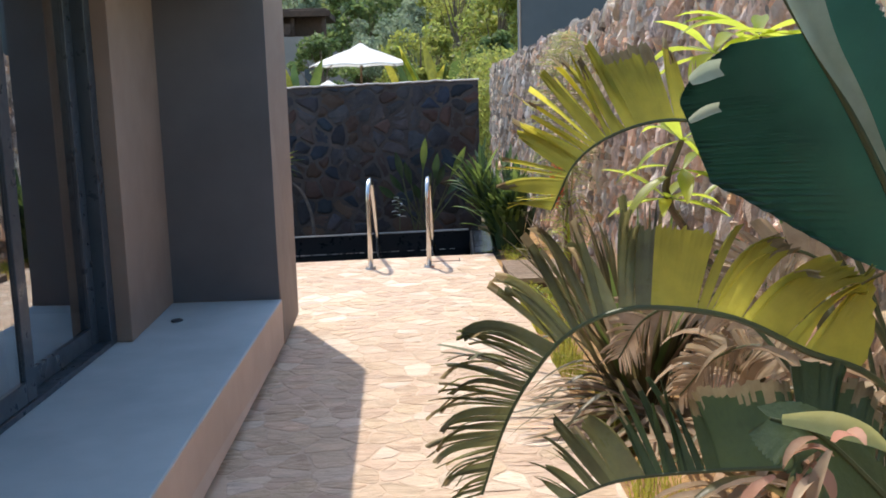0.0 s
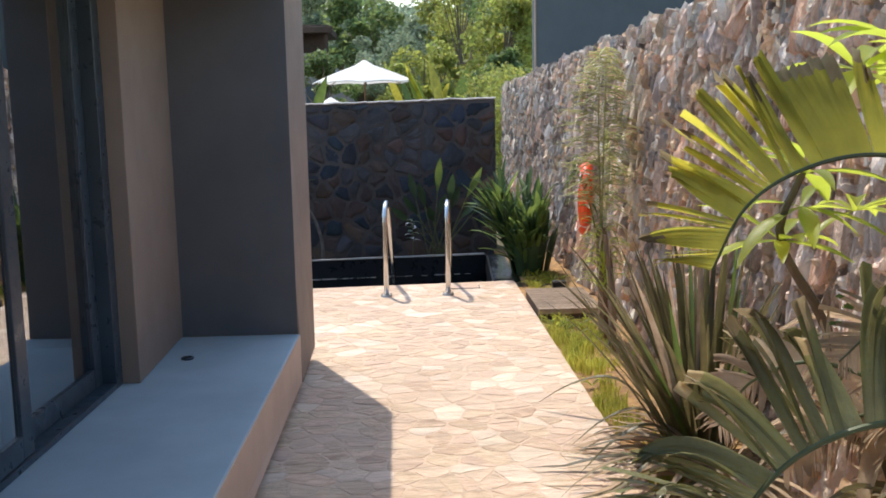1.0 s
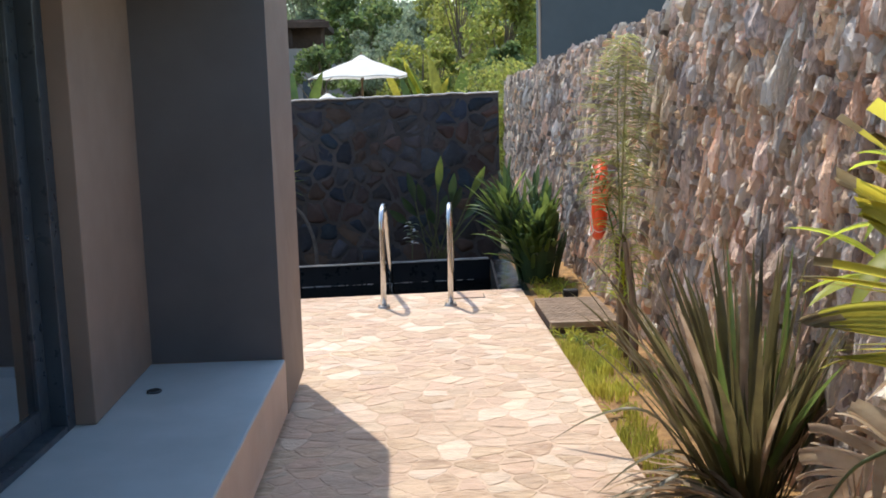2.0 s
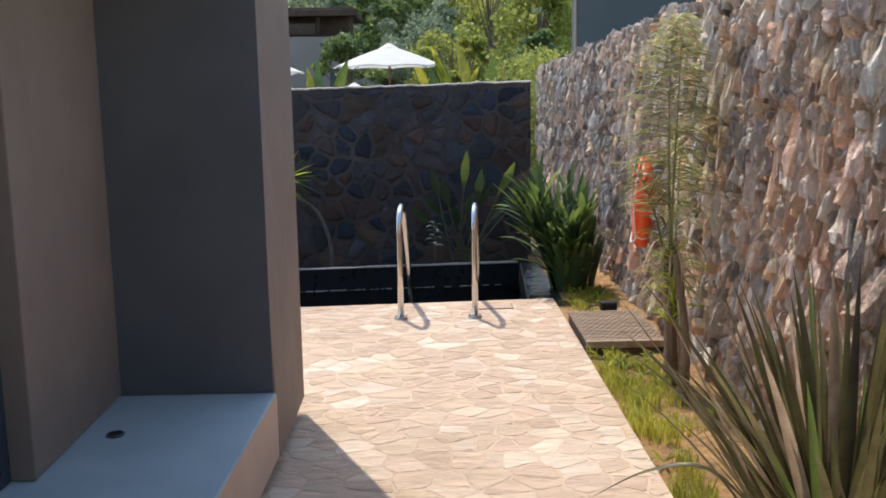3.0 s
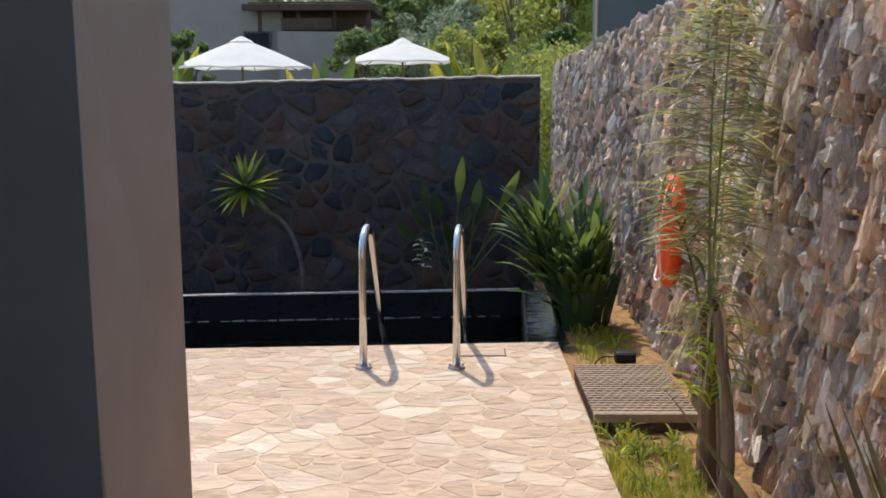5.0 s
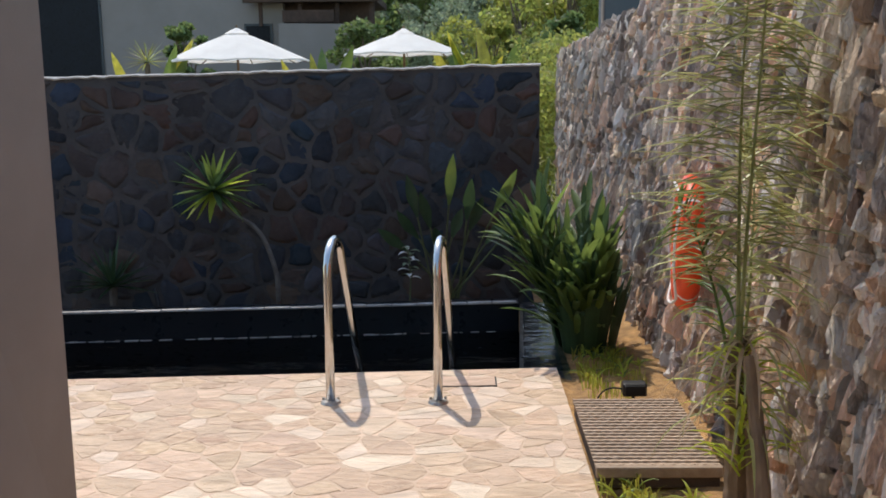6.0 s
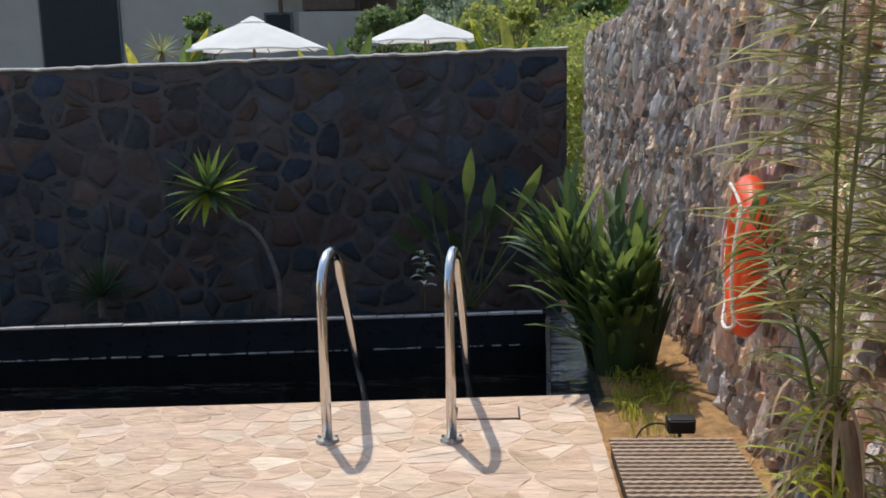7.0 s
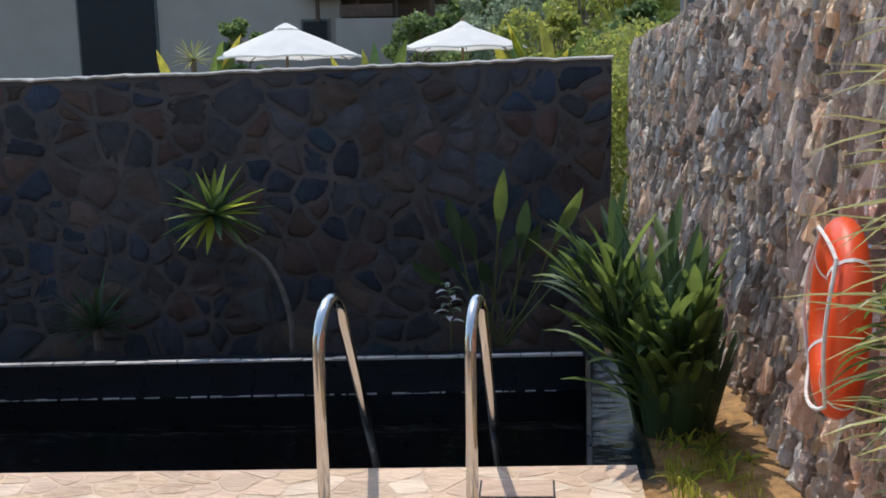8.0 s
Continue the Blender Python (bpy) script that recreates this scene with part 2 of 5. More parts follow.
PINKDRY = mat("pink_dry_bract", (0.55, 0.30, 0.20), 0.6, (0.40, 0.24, 0.13), 9.0, 0.3, 60, rnd=0.2, through_light=0.35)
# The dimness of the interior is put into this plaster colour.
ROOM = mat("dim_room_plaster", (0.07, 0.085, 0.10), 0.9, stain=0.05, bump=0.05)


# ---- building helpers ----
def mesh_of(name, bm, material, smooth=False):
    me = bpy.data.meshes.new(name)
    bm.to_mesh(me)
    bm.free()
    me.materials.append(material)
    if smooth:
        me.polygons.foreach_set("use_smooth", [True] * len(me.polygons))
    return me


def part(name, bm, material, parent=None, label="", smooth=False):
    ob = new(name, mesh_of(name, bm, material, smooth))
    if parent:
        ob.parent = parent
        ob.matrix_parent_inverse = parent.matrix_basis.inverted()
    if label:
        ob["label"] = label
    return ob


def thing(name, label, category, at=(0, 0, 0), group="", kind=""):
    ob = new(name)
    ob.empty_display_size = 0.1
    ob.matrix_basis = Matrix.Translation(at)
    return tagged(ob, label, category, group, kind)


def add_box(bm, x0, x1, y0, y1, z0, z1, bevel=0.0):
    r = bmesh.ops.create_cube(bm, size=1)
    vs = r["verts"]
    for v in vs:
        v.co = Vector((x0 + (v.co.x + 0.5) * (x1 - x0), y0 + (v.co.y + 0.5) * (y1 - y0), z0 + (v.co.z + 0.5) * (z1 - z0)))
    if bevel:
        es = list({e for v in vs for e in v.link_edges})
        bmesh.ops.bevel(bm, geom=es, offset=bevel, segments=2, affect="EDGES", profile=0.5)
    return bm


def box(x0, x1, y0, y1, z0, z1, bevel=0.0):
    return add_box(bmesh.new(), x0, x1, y0, y1, z0, z1, bevel)


def prism(poly, z0, z1, bm=None):
    """A flat polygon with thickness; poly runs anticlockwise."""
    bm = bm or bmesh.new()
    lo = [bm.verts.new((x, y, z0)) for x, y in poly]
    hi = [bm.verts.new((x, y, z1)) for x, y in poly]
    bm.faces.new(hi)
    bm.faces.new(lo[::-1])
    for i in range(len(poly)):
        j = (i + 1) % len(poly)
        bm.faces.new((lo[i], lo[j], hi[j], hi[i]))
    return bm


def tube(bm, pts, radii, sides=8, cap=True):
    """A round tube along points."""
    pts = [Vector(p) for p in pts]
    if not hasattr(radii, "__len__"):
        radii = [radii] * len(pts)
    rings = []
    up = Vector((0, 0, 1))
    side = None
    for i, p in enumerate(pts):
        d = (pts[min(i + 1, len(pts) - 1)] - pts[max(i - 1, 0)]).normalized()
        if side is None:
            side = d.cross(up if abs(d.z) < 0.9 else Vector((1, 0, 0))).normalized()
        side = (side - d * side.dot(d)).normalized()
        o = d.cross(side)
        rings.append([bm.verts.new(p + (side * math.cos(a) + o * math.sin(a)) * radii[i]) for a in (2 * math.pi * k / sides for k in range(sides))])
    for a, b in zip(rings, rings[1:]):
        for k in range(sides):
            bm.faces.new((a[k], a[(k + 1) % sides], b[(k + 1) % sides], b[k]))
    if cap:
        bm.faces.new(rings[0][::-1])
        bm.faces.new(rings[-1])
    return bm


def arc_points(p, d, length, droop, n=8, twist=0.0):
    """Points of a stalk that starts at p along d and bends down under its weight."""
    p, d = Vector(p), Vector(d).normalized()
    out, step = [p.copy()], length / n
    for i in range(n):
        d = (d + Vector((0, 0, -droop / n)) * (0.4 + 1.2 * i / n)).normalized()
        p = p + d * step
        out.append(p.copy())
    return out


def ribbon(bm, pts, width, fold=0.25, start=0.5, tip=0.0, peak=0.35, hold=None):
    """A long leaf along points: two strips that meet in a shallow fold."""
    rows, n = [], len(pts) - 1
    for i, p in enumerate(pts):
        t = i / n
        d = (pts[min(i + 1, n)] - pts[max(i - 1, 0)]).normalized()
        s = hold.copy() if hold else d.cross(Vector((0, 0, 1)))
        s = s - d * s.dot(d)
        s = s.normalized() if s.length > 1e-4 else Vector((1, 0, 0))
        u = s.cross(d)
        w = width * (start + (1 - start) * min(t / peak, 1)) if t < peak else width * (tip + (1 - tip) * math.cos((t - peak) / (1 - peak) * math.pi / 2) ** 0.8)
        w = max(w, width * 0.03) / 2
        rows.append([bm.verts.new(p + s * w + u * w * fold * 2), bm.verts.new(p), bm.verts.new(p - s * w + u * w * fold * 2)])
    for a, b in zip(rows, rows[1:]):
        bm.faces.new((a[0], a[1], b[1], b[0]))
        bm.faces.new((a[1], a[2], b[2], b[1]))
    return bm


def voronoi(points, bounds, gap, near=0.8):
    """Convex cells round the points, drawn back by half a joint, clipped by half-planes (nx, ny, c): nx*x + ny*y <= c."""
    P = np.array(points)
    cells = []
    for i, p in enumerate(P):
        poly = [(p[0] - near, p[1] - near), (p[0] + near, p[1] - near), (p[0] + near, p[1] + near), (p[0] - near, p[1] + near)]
        d = np.hypot(*(P - p).T)
        planes = []
        for j in np.argsort(d)[1:22]:
            q = P[j]
            n = (q - p) / d[j]
            planes.append((n[0], n[1], float(n @ (p + q) / 2) - gap / 2))
        planes += bounds
        for nx, ny, c in planes:
            res = []
            for k in range(len(poly)):
                a, b = poly[k], poly[(k + 1) % len(poly)]
                da, db = nx * a[0] + ny * a[1] - c, nx * b[0] + ny * b[1] - c
                if da <= 0:
                    res.append(a)
                if (da < 0 < db) or (db < 0 < da):
                    f = da / (da - db)
                    res.append((a[0] + (b[0] - a[0]) * f, a[1] + (b[1] - a[1]) * f))
            poly = res
            if len(poly) < 3:
                break
        clean = []
        for a in poly:
            if not clean or math.hypot(a[0] - clean[-1][0], a[1] - clean[-1][1]) > 0.012:
                clean.append(a)
        if len(clean) > 2 and math.hypot(clean[0][0] - clean[-1][0], clean[0][1] - clean[-1][1]) < 0.012:
            clean.pop()
        if len(clean) >= 3:
            area = abs(sum(clean[k][0] * clean[(k + 1) % len(clean)][1] - clean[(k + 1) % len(clean)][0] * clean[k][1] for k in range(len(clean)))) / 2
            if area > 0.0012:
                cells.append(clean)
    return cells


def stone_from(bm, poly, depth, dome, place, rng, wobble=0.006, shoulder=0.90, rounded=False):
    """One laid stone from a flat outline: skirt, rounded shoulder and uneven face. place maps (u, v, w) to the world."""
    cx, cy = sum(p[0] for p in poly) / len(poly), sum(p[1] for p in poly) / len(poly)
    fine = []
    for k in range(len(poly)):
        a, b = poly[k], poly[(k + 1) % len(poly)]
        fine.append(a)
        if math.hypot(b[0] - a[0], b[1] - a[1]) > 0.07:
            fine.append(((a[0] + b[0]) / 2 + rng.uniform(-wobble, wobble), (a[1] + b[1]) / 2 + rng.uniform(-wobble, wobble)))
    if rounded:
        soft = []
        for k in range(len(fine)):
            a, b = fine[k], fine[(k + 1) % len(fine)]
            soft += [(a[0] * 0.78 + b[0] * 0.22, a[1] * 0.78 + b[1] * 0.22), (a[0] * 0.22 + b[0] * 0.78, a[1] * 0.22 + b[1] * 0.78)]
        fine = soft
    lift = rng.uniform(0, dome)

    def ring(s, w):
        return [bm.verts.new(place(cx + (x - cx) * s, cy + (y - cy) * s, w + rng.uniform(-wobble, wobble) * 0.4)) for x, y in fine]
    rings = [ring(1.0, 0.0), ring(0.985, depth + lift * 0.5), ring(shoulder, depth + dome * 0.6 + lift)]
    n = len(fine)
    for a, b in zip(rings, rings[1:]):
        for k in range(n):
            bm.faces.new((a[k], a[(k + 1) % n], b[(k + 1) % n], b[k]))
    bm.faces.new(rings[-1])


# ---- setting ----
def pool_near(x):
    return 9.475 + 0.07 * x


def pool_far(x):
    return 11.03 + 0.085 * x


def back_y(x):
    return 11.80 + 0.05 * x


PL, PR = -6.0, 1.10
rng = random.Random(4)

# one ground sheet out to the horizon, with the pool cut out of it
gm = bmesh.new()
R = 900.0
hole = [(PL, pool_near(PL)), (PR, pool_near(PR)), (PR, back_y(PR) + 0.2), (PL, back_y(PL) + 0.2)]
outer = [(-R, -R), (R, -R), (R, R), (-R, R)]
iv = [gm.verts.new((x, y, -0.06)) for x, y in hole]
ov = [gm.verts.new((x, y, -0.06)) for x, y in outer]
for k in range(4):
    gm.faces.new((ov[k], ov[(k + 1) % 4], iv[(k + 1) % 4], iv[k]))
tagged(part("ground", gm, EARTH), "brown garden earth reaching to the horizon", "ground", kind="structure")

# planting bed along the stone wall
bm = bmesh.new()
NX, NY = 10, 200
grid = [[bm.verts.new((1.06 + 0.72 * i / NX, -3 + 14.6 * j / NY,
                       -0.035 + 0.03 * noise.noise((i * 0.5, j * 0.31, 0)) + 0.04 * (i / NX) ** 2)) for j in range(NY + 1)] for i in range(NX + 1)]
for i in range(NX):
    for j in range(NY):
        y = -3 + 14.6 * (j + 0.5) / NY
        if i < 1 and 9.5 < y < 11.2:
            continue
        bm.faces.new((grid[i][j], grid[i + 1][j], grid[i + 1][j + 1], grid[i][j + 1]))
tagged(part("planting_bed", bm, SOIL, smooth=True), "red-brown soil bed along the stone wall", "soil", kind="structure")

# terrace slab under the flagstones
terrace = part("terrace", prism([(-7, -6), (1.055, -6), (1.055, pool_near(1.055)), (-7, pool_near(-7))], -0.25, -0.0004), GROUT)
tagged(terrace, "terrace of pinkish beige crazy-paved flagstones", "terrace", kind="structure")

# pool shell
pool = thing("pool", "black-tiled pool with still dark water beside the terrace", "pool", (0, 10.2, -1.5), kind="structure")
part("near_wall", prism([(PL, pool_near(PL)), (0.9, pool_near(0.9)), (0.9, pool_near(0.9) + 0.03), (PL, pool_near(PL) + 0.03)], -1.5, -0.012), BLACKTILE, pool)
part("far_wall", prism([(PL, pool_far(PL)), (0.94, pool_far(0.94)), (0.94, pool_far(0.94) + 0.16), (PL, pool_far(PL) + 0.16)], -1.5, -0.004), BLACKTILE, pool)
part("end_wall", prism([(PL - 0.2, pool_near(PL)), (PL, pool_near(PL)), (PL, pool_far(PL)), (PL - 0.2, pool_far(PL))], -1.5, -0.01), BLACKTILE, pool)
part("side_wall", prism([(0.858, pool_near(0.858)), (0.878, pool_near(0.878)), (0.965, pool_far(0.965)), (0.945, pool_far(0.945))], -1.5, -0.008), BLACKTILE, pool)
part("pool_floor", prism([(PL, pool_near(PL)), (PR, pool_near(PR)), (PR, pool_far(PR)), (PL, pool_far(PL))], -1.7, -1.5), BLACKTILE, pool)
# Coping coloured pale to carry the sun glints on its edge.
bm = bmesh.new()
for k in range(40):
    x0 = PL + (0.93 - PL) * k / 40
    x1 = PL + (0.93 - PL) * (k + 1) / 40 - 0.008
    prism([(x0, pool_far(x0) - 0.012), (x1, pool_far(x1) - 0.012), (x1, pool_far(x1) + 0.028), (x0, pool_far(x0) + 0.028)], 0.0, 0.008 + rng.uniform(0, 0.006), bm)
part("coping", bm, CAP_GLINT, pool, "thin coping edge, paled to carry sun glints")
# Thin pale strips stand in for sun glints along the waterline.
bm = bmesh.new()
x = -3.2
while x < 0.85:
    ln = rng.uniform(0.015, 0.09)
    if rng.random() < 0.80:
        prism([(x, pool_far(x) - 0.010), (x + ln, pool_far(x + ln) - 0.010), (x + ln, pool_far(x + ln) + 0.002), (x, pool_far(x) + 0.002)], -0.203, -0.203 + rng.uniform(0.003, 0.010), bm)
    x += ln + rng.uniform(0.0, 0.022)
part("scale_line", bm, CAP_GLINT, pool, "broken pale strips standing for sun glints at the water's edge")
bm = bmesh.new()
f = bm.faces.new([bm.verts.new((x, y, -0.2)) for x, y in ((PL, pool_near(PL) + 0.03), (0.857, pool_near(0.857) + 0.03), (0.944, pool_far(0.944)), (PL, pool_far(PL)))])
part("water", bm, POOLWATER, pool, "still black pool water")
# overflow channel at the pool's side
part("channel_floor", prism([(0.879, pool_near(0.879)), (1.14, pool_near(1.14)), (1.14, pool_far(1.14) + 0.2), (0.966, pool_far(0.966) + 0.2)], -0.3, -0.10), WET_STONE, pool)
bm = bmesh.new()
f = bm.faces.new([bm.verts.new((x, y, -0.02)) for x, y in ((0.879, pool_near(0.879) + 0.002), (1.135, pool_near(1.135) + 0.002), (1.135, pool_far(1.135) + 0.1), (0.966, pool_far(0.966) + 0.1))])
part("channel_water", bm, RIPPLES, pool, "rippled water in the side channel")

# planting strip under the back wall
bm = prism([(PL, pool_far(PL) + 0.16), (1.05, pool_far(1.05) + 0.16), (1.05, 12.2), (PL, back_y(PL) + 0.1)], -0.5, -0.24)
tagged(part("back_bed", bm, SOIL), "shaded soil strip between pool and back wall", "soil", kind="structure")


# house portal: sill, fin and roof
house = thing("house", "taupe rendered villa with a deep window recess and raised sill", "house", (-3, 3, 0), kind="structure")
FX, ROOF = -0.525, 2.36
sill = part("sill", box(-1.40, FX, -4.0, 6.2, 0.085, 0.355, 0.006), SILL, house, "smooth cement sill with sky blue put into its colour")
for v in sill.data.vertices:
    if v.co.x > -1.0:
        v.co.x -= 0.025 * (6.2 - v.co.y)
face = part("sill_face", box(FX - 0.02, FX + 0.003, -4.0, 6.198, 0.083, 0.349, 0.003), SILLFACE, house, "rendered sill front with warm bounce light in its beige")
for v in face.data.vertices:
    v.co.x -= (0.025 if v.co.z > 0.2 else 0.020) * (6.2 - v.co.y)
bm = bmesh.new()
add_box(bm, -7.0, FX + 0.008, 6.204, 7.0, 0.075, 2.24, 0.008)
for v in bm.verts:
    if v.co.x > -1 and v.co.y < 6.3 and v.co.z > 2:
        v.co.x -= 0.08
part("fin_wall", bm, RENDER_TAUPE, house)
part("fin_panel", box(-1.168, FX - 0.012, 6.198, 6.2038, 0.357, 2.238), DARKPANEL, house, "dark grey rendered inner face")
part("plinth", box(-7.0, FX - 0.10, -4.0, 6.66, -0.05, 0.085), RENDER_TAUPE, house)
part("recess_wall", box(-1.40, -1.165, 5.30, 6.204, 0.357, 2.24, 0.005), RENDER_TAUPE, house)
part("roof_slab", box(-7.0, FX, -4.0, 7.0, 2.24, ROOF, 0.008), RENDER_TAUPE, house)
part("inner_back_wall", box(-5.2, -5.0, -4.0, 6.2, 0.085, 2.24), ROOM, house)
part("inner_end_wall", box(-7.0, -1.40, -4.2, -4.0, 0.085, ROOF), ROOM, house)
# Added lining hides the taupe fin wall behind dim-coloured plaster.
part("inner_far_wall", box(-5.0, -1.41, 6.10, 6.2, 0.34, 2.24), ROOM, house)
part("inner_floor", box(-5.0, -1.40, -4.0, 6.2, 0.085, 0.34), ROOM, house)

window_1 = thing("window_1", "dark aluminium sliding glass door in the recess", "sliding door", (-1.32, 3.5, 0.36), kind="structure")


def set_back(bm):
    """The glazing line runs slightly askew to the sill."""
    for v in bm.verts:
        v.co.x -= 0.045 * (5.25 - v.co.y)
    return bm


part("jamb", set_back(box(-1.38, -1.245, 5.215, 5.298, 0.357, 2.238, 0.004)), FRAME, window_1)
part("track", set_back(box(-1.38, -1.245, -4.0, 5.213, 0.357, 0.385, 0.004)), FRAME, window_1)
part("head", set_back(box(-1.38, -1.245, -4.0, 5.213, 2.20, 2.238, 0.004)), FRAME, window_1)
for y0, y1, x in ((4.27, 5.213, -1.325), (2.3, 4.34, -1.272), (0.3, 2.4, -1.325), (-1.8, 0.4, -1.272)):
    sash = part("sash", set_back(box(x - 0.018, x + 0.018, y0, y0 + 0.08, 0.387, 2.198, 0.003)), FRAME, window_1)
    part("stile", set_back(box(x - 0.018, x + 0.018, y1 - 0.09, y1, 0.387, 2.198, 0.003)), FRAME, sash)
    part("rail", set_back(box(x - 0.018, x + 0.018, y0 + 0.08, y1 - 0.09, 0.387, 0.475, 0.003)), FRAME, sash)
    part("top_rail", set_back(box(x - 0.018, x + 0.018, y0 + 0.08, y1 - 0.09, 2.12, 2.198, 0.003)), FRAME, sash)
    part("pane", set_back(box(x - 0.005, x + 0.005, y0 + 0.07, y1 - 0.08, 0.46, 2.13)), PANE, sash)

drain = thing("floor_drain", "small dark round drain set in the sill", "drain", (-1.04, 5.72, 0.357))
bm = bmesh.new()
bmesh.ops.create_cone(bm, cap_ends=True, segments=20, radius1=0.028, radius2=0.026, depth=0.008, matrix=Matrix.Translation((-1.04, 5.72, 0.359)))
part("drain_plate", bm, DARKPLASTIC, drain)
bm = bmesh.new()
tube(bm, [(-1.04 + 0.028 * math.cos(a), 5.72 + 0.028 * math.sin(a), 0.361) for a in (2 * math.pi * k / 20 for k in range(21))], 0.005, 6)
part("drain_rim", bm, FRAME, drain)

# back stone wall core, capping and stones
BX0, BX1 = -7.5, 1.135


def back_top(x):
    return 1.63 + 0.018 * x


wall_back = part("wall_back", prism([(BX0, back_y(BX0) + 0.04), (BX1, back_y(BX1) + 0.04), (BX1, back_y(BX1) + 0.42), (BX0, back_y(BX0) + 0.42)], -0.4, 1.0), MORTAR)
for v in wall_back.data.vertices:
    if v.co.z > 0.9:
        v.co.z = back_top(v.co.x) - 0.012
tagged(wall_back, "dark mortared field-stone wall behind the pool, in shade", "stone wall", kind="structure")
# Pale colour stands for the bright sunlit line along the wall top.
bm = bmesh.new()
prev = None
N = 220
for k in range(N + 1):
    x = BX0 + (BX1 + 0.006 - BX0) * k / N
    z = back_top(x) + 0.014 * noise.noise((x * 4.0, 0, 7)) + 0.010 * noise.noise((x * 17.0, 3, 7))
    f = back_y(x) + 0.012 * noise.noise((x * 6.0, 9, 1))
    row = [bm.verts.new(q) for q in ((x, f + 0.025, z - 0.022), (x, f + 0.015, z - 0.010), (x, f + 0.03, z), (x, f + 0.40, z - 0.004), (x, f + 0.43, z - 0.03))]
    if prev:
        for q in range(4):
            bm.faces.new((prev[q], row[q], row[q + 1], prev[q + 1]))
    prev = row
bmesh.ops.recalc_face_normals(bm, faces=bm.faces)
part("capping", bm, CAP_GLINT, wall_back, "mortar capping with its sunlit edge put into the pale colour")

# right-hand rough stone wall core
WX = 1.72


def right_top(y):
    return 2.10 if y < 6.0 else 2.10 - 0.0305 * (y - 6.0)


bm = bmesh.new()
ys = [-6 + 21.9 * k / 60 for k in range(61)]
sec = [[bm.verts.new(p) for p in ((WX + 0.03, y, -0.3), (WX + 0.03, y, right_top(y) - 0.05), (WX + 0.35, y, right_top(y) - 0.05), (WX + 0.35, y, -0.3))] for y in ys]
for a, b in zip(sec, sec[1:]):
    for k in range(4):
        bm.faces.new((a[k], a[(k + 1) % 4], b[(k + 1) % 4], b[k]))
bm.faces.new(sec[0][::-1]), bm.faces.new(sec[-1])
bmesh.ops.recalc_face_normals(bm, faces=bm.faces)
wall_right = part("wall_right", bm, WALLCORE)
tagged(wall_right, "tall rough wall of jagged split brown stone", "stone wall", kind="structure")

# boundary wall behind the camera
tagged(part("wall_rear", box(-7, 2.1, -6.4, -6.0, -0.3, 2.4), RENDER_TAUPE), "taupe rendered boundary wall", "wall", kind="structure")


# ---- things by the pool ----
def pool_rail(x, y, group):
    rail = thing("pool_ladder_rail", "polished steel pool ladder handrail on the terrace edge", "handrail", (x, y, 0), group)
    pts = [(x, y, 0.0), (x, y, 0.30), (x, y, 0.58)]
    r, cy = 0.165, y + 0.165
    for k in range(1, 10):
        a = math.pi - math.pi * 0.92 * k / 9
        pts.append((x, cy + r * math.cos(a), 0.60 + r * math.sin(a) * 0.95))
    lx, ly, lz = pts[-1]
    for s in (0.12, 0.3, 0.6, 1.0):
        pts.append((x, ly + 0.50 * s, lz - 0.82 * s))
    pts = [(px + 0.08 * (py - y), py, pz + 0.015 * min(pz / 0.5, 1.0)) for px, py, pz in pts]
    bm = tube(bmesh.new(), pts, 0.0215, 14)
    part("tube", bm, STEEL, rail, smooth=True)
    bm = bmesh.new()
    bmesh.ops.create_cone(bm, cap_ends=True, segments=24, radius1=0.050, radius2=0.044, depth=0.012, matrix=Matrix.Translation((x, y, 0.009)))
    flange = part("flange", bm, SATIN, rail, smooth=False)
    for a in (0.6, 2.7, 4.8):
        bm = bmesh.new()
        bmesh.ops.create_cone(bm, cap_ends=True, segments=8, radius1=0.007, radius2=0.006, depth=0.012, matrix=Matrix.Translation((x + 0.042 * math.cos(a), y + 0.038 * math.sin(a), 0.018)))
        part("bolt", bm, SATIN, flange)
    return rail


rail_a = pool_rail(-0.084, 8.965, "ladder rails")
rail_b = copy_thing(rail_a, Matrix.Translation((0.434, 8.965, 0)))

lid = thing("skimmer_lid", "flush rectangular stone skimmer lid with a dark joint", "lid", (0.585, 9.29, 0))
part("gap_frame", prism([(0.44, 9.205), (0.725, 9.215), (0.725, 9.375), (0.44, 9.365)], 0.0, 0.0042), DARKPLASTIC, lid)
part("cover", prism([(0.448, 9.213), (0.717, 9.222), (0.717, 9.367), (0.448, 9.358)], 0.0, 0.007), FLAG, lid)

# woven step over the soil
step = thing("woven_step", "low brown woven-strip step on the soil beside the terrace", "step", (1.31, 8.45, 0))
MX0, MX1, MY0, MY1 = 1.062, 1.545, 8.0, 8.85
part("body", box(MX0 + 0.01, MX1 - 0.01, MY0 + 0.012, MY1 - 0.01, -0.02, 0.052), BROWNWOOD, step)
part("front_lip", box(MX0, MX1, MY0, MY0 + 0.03, 0.022, 0.066, 0.006), WICKER, step)
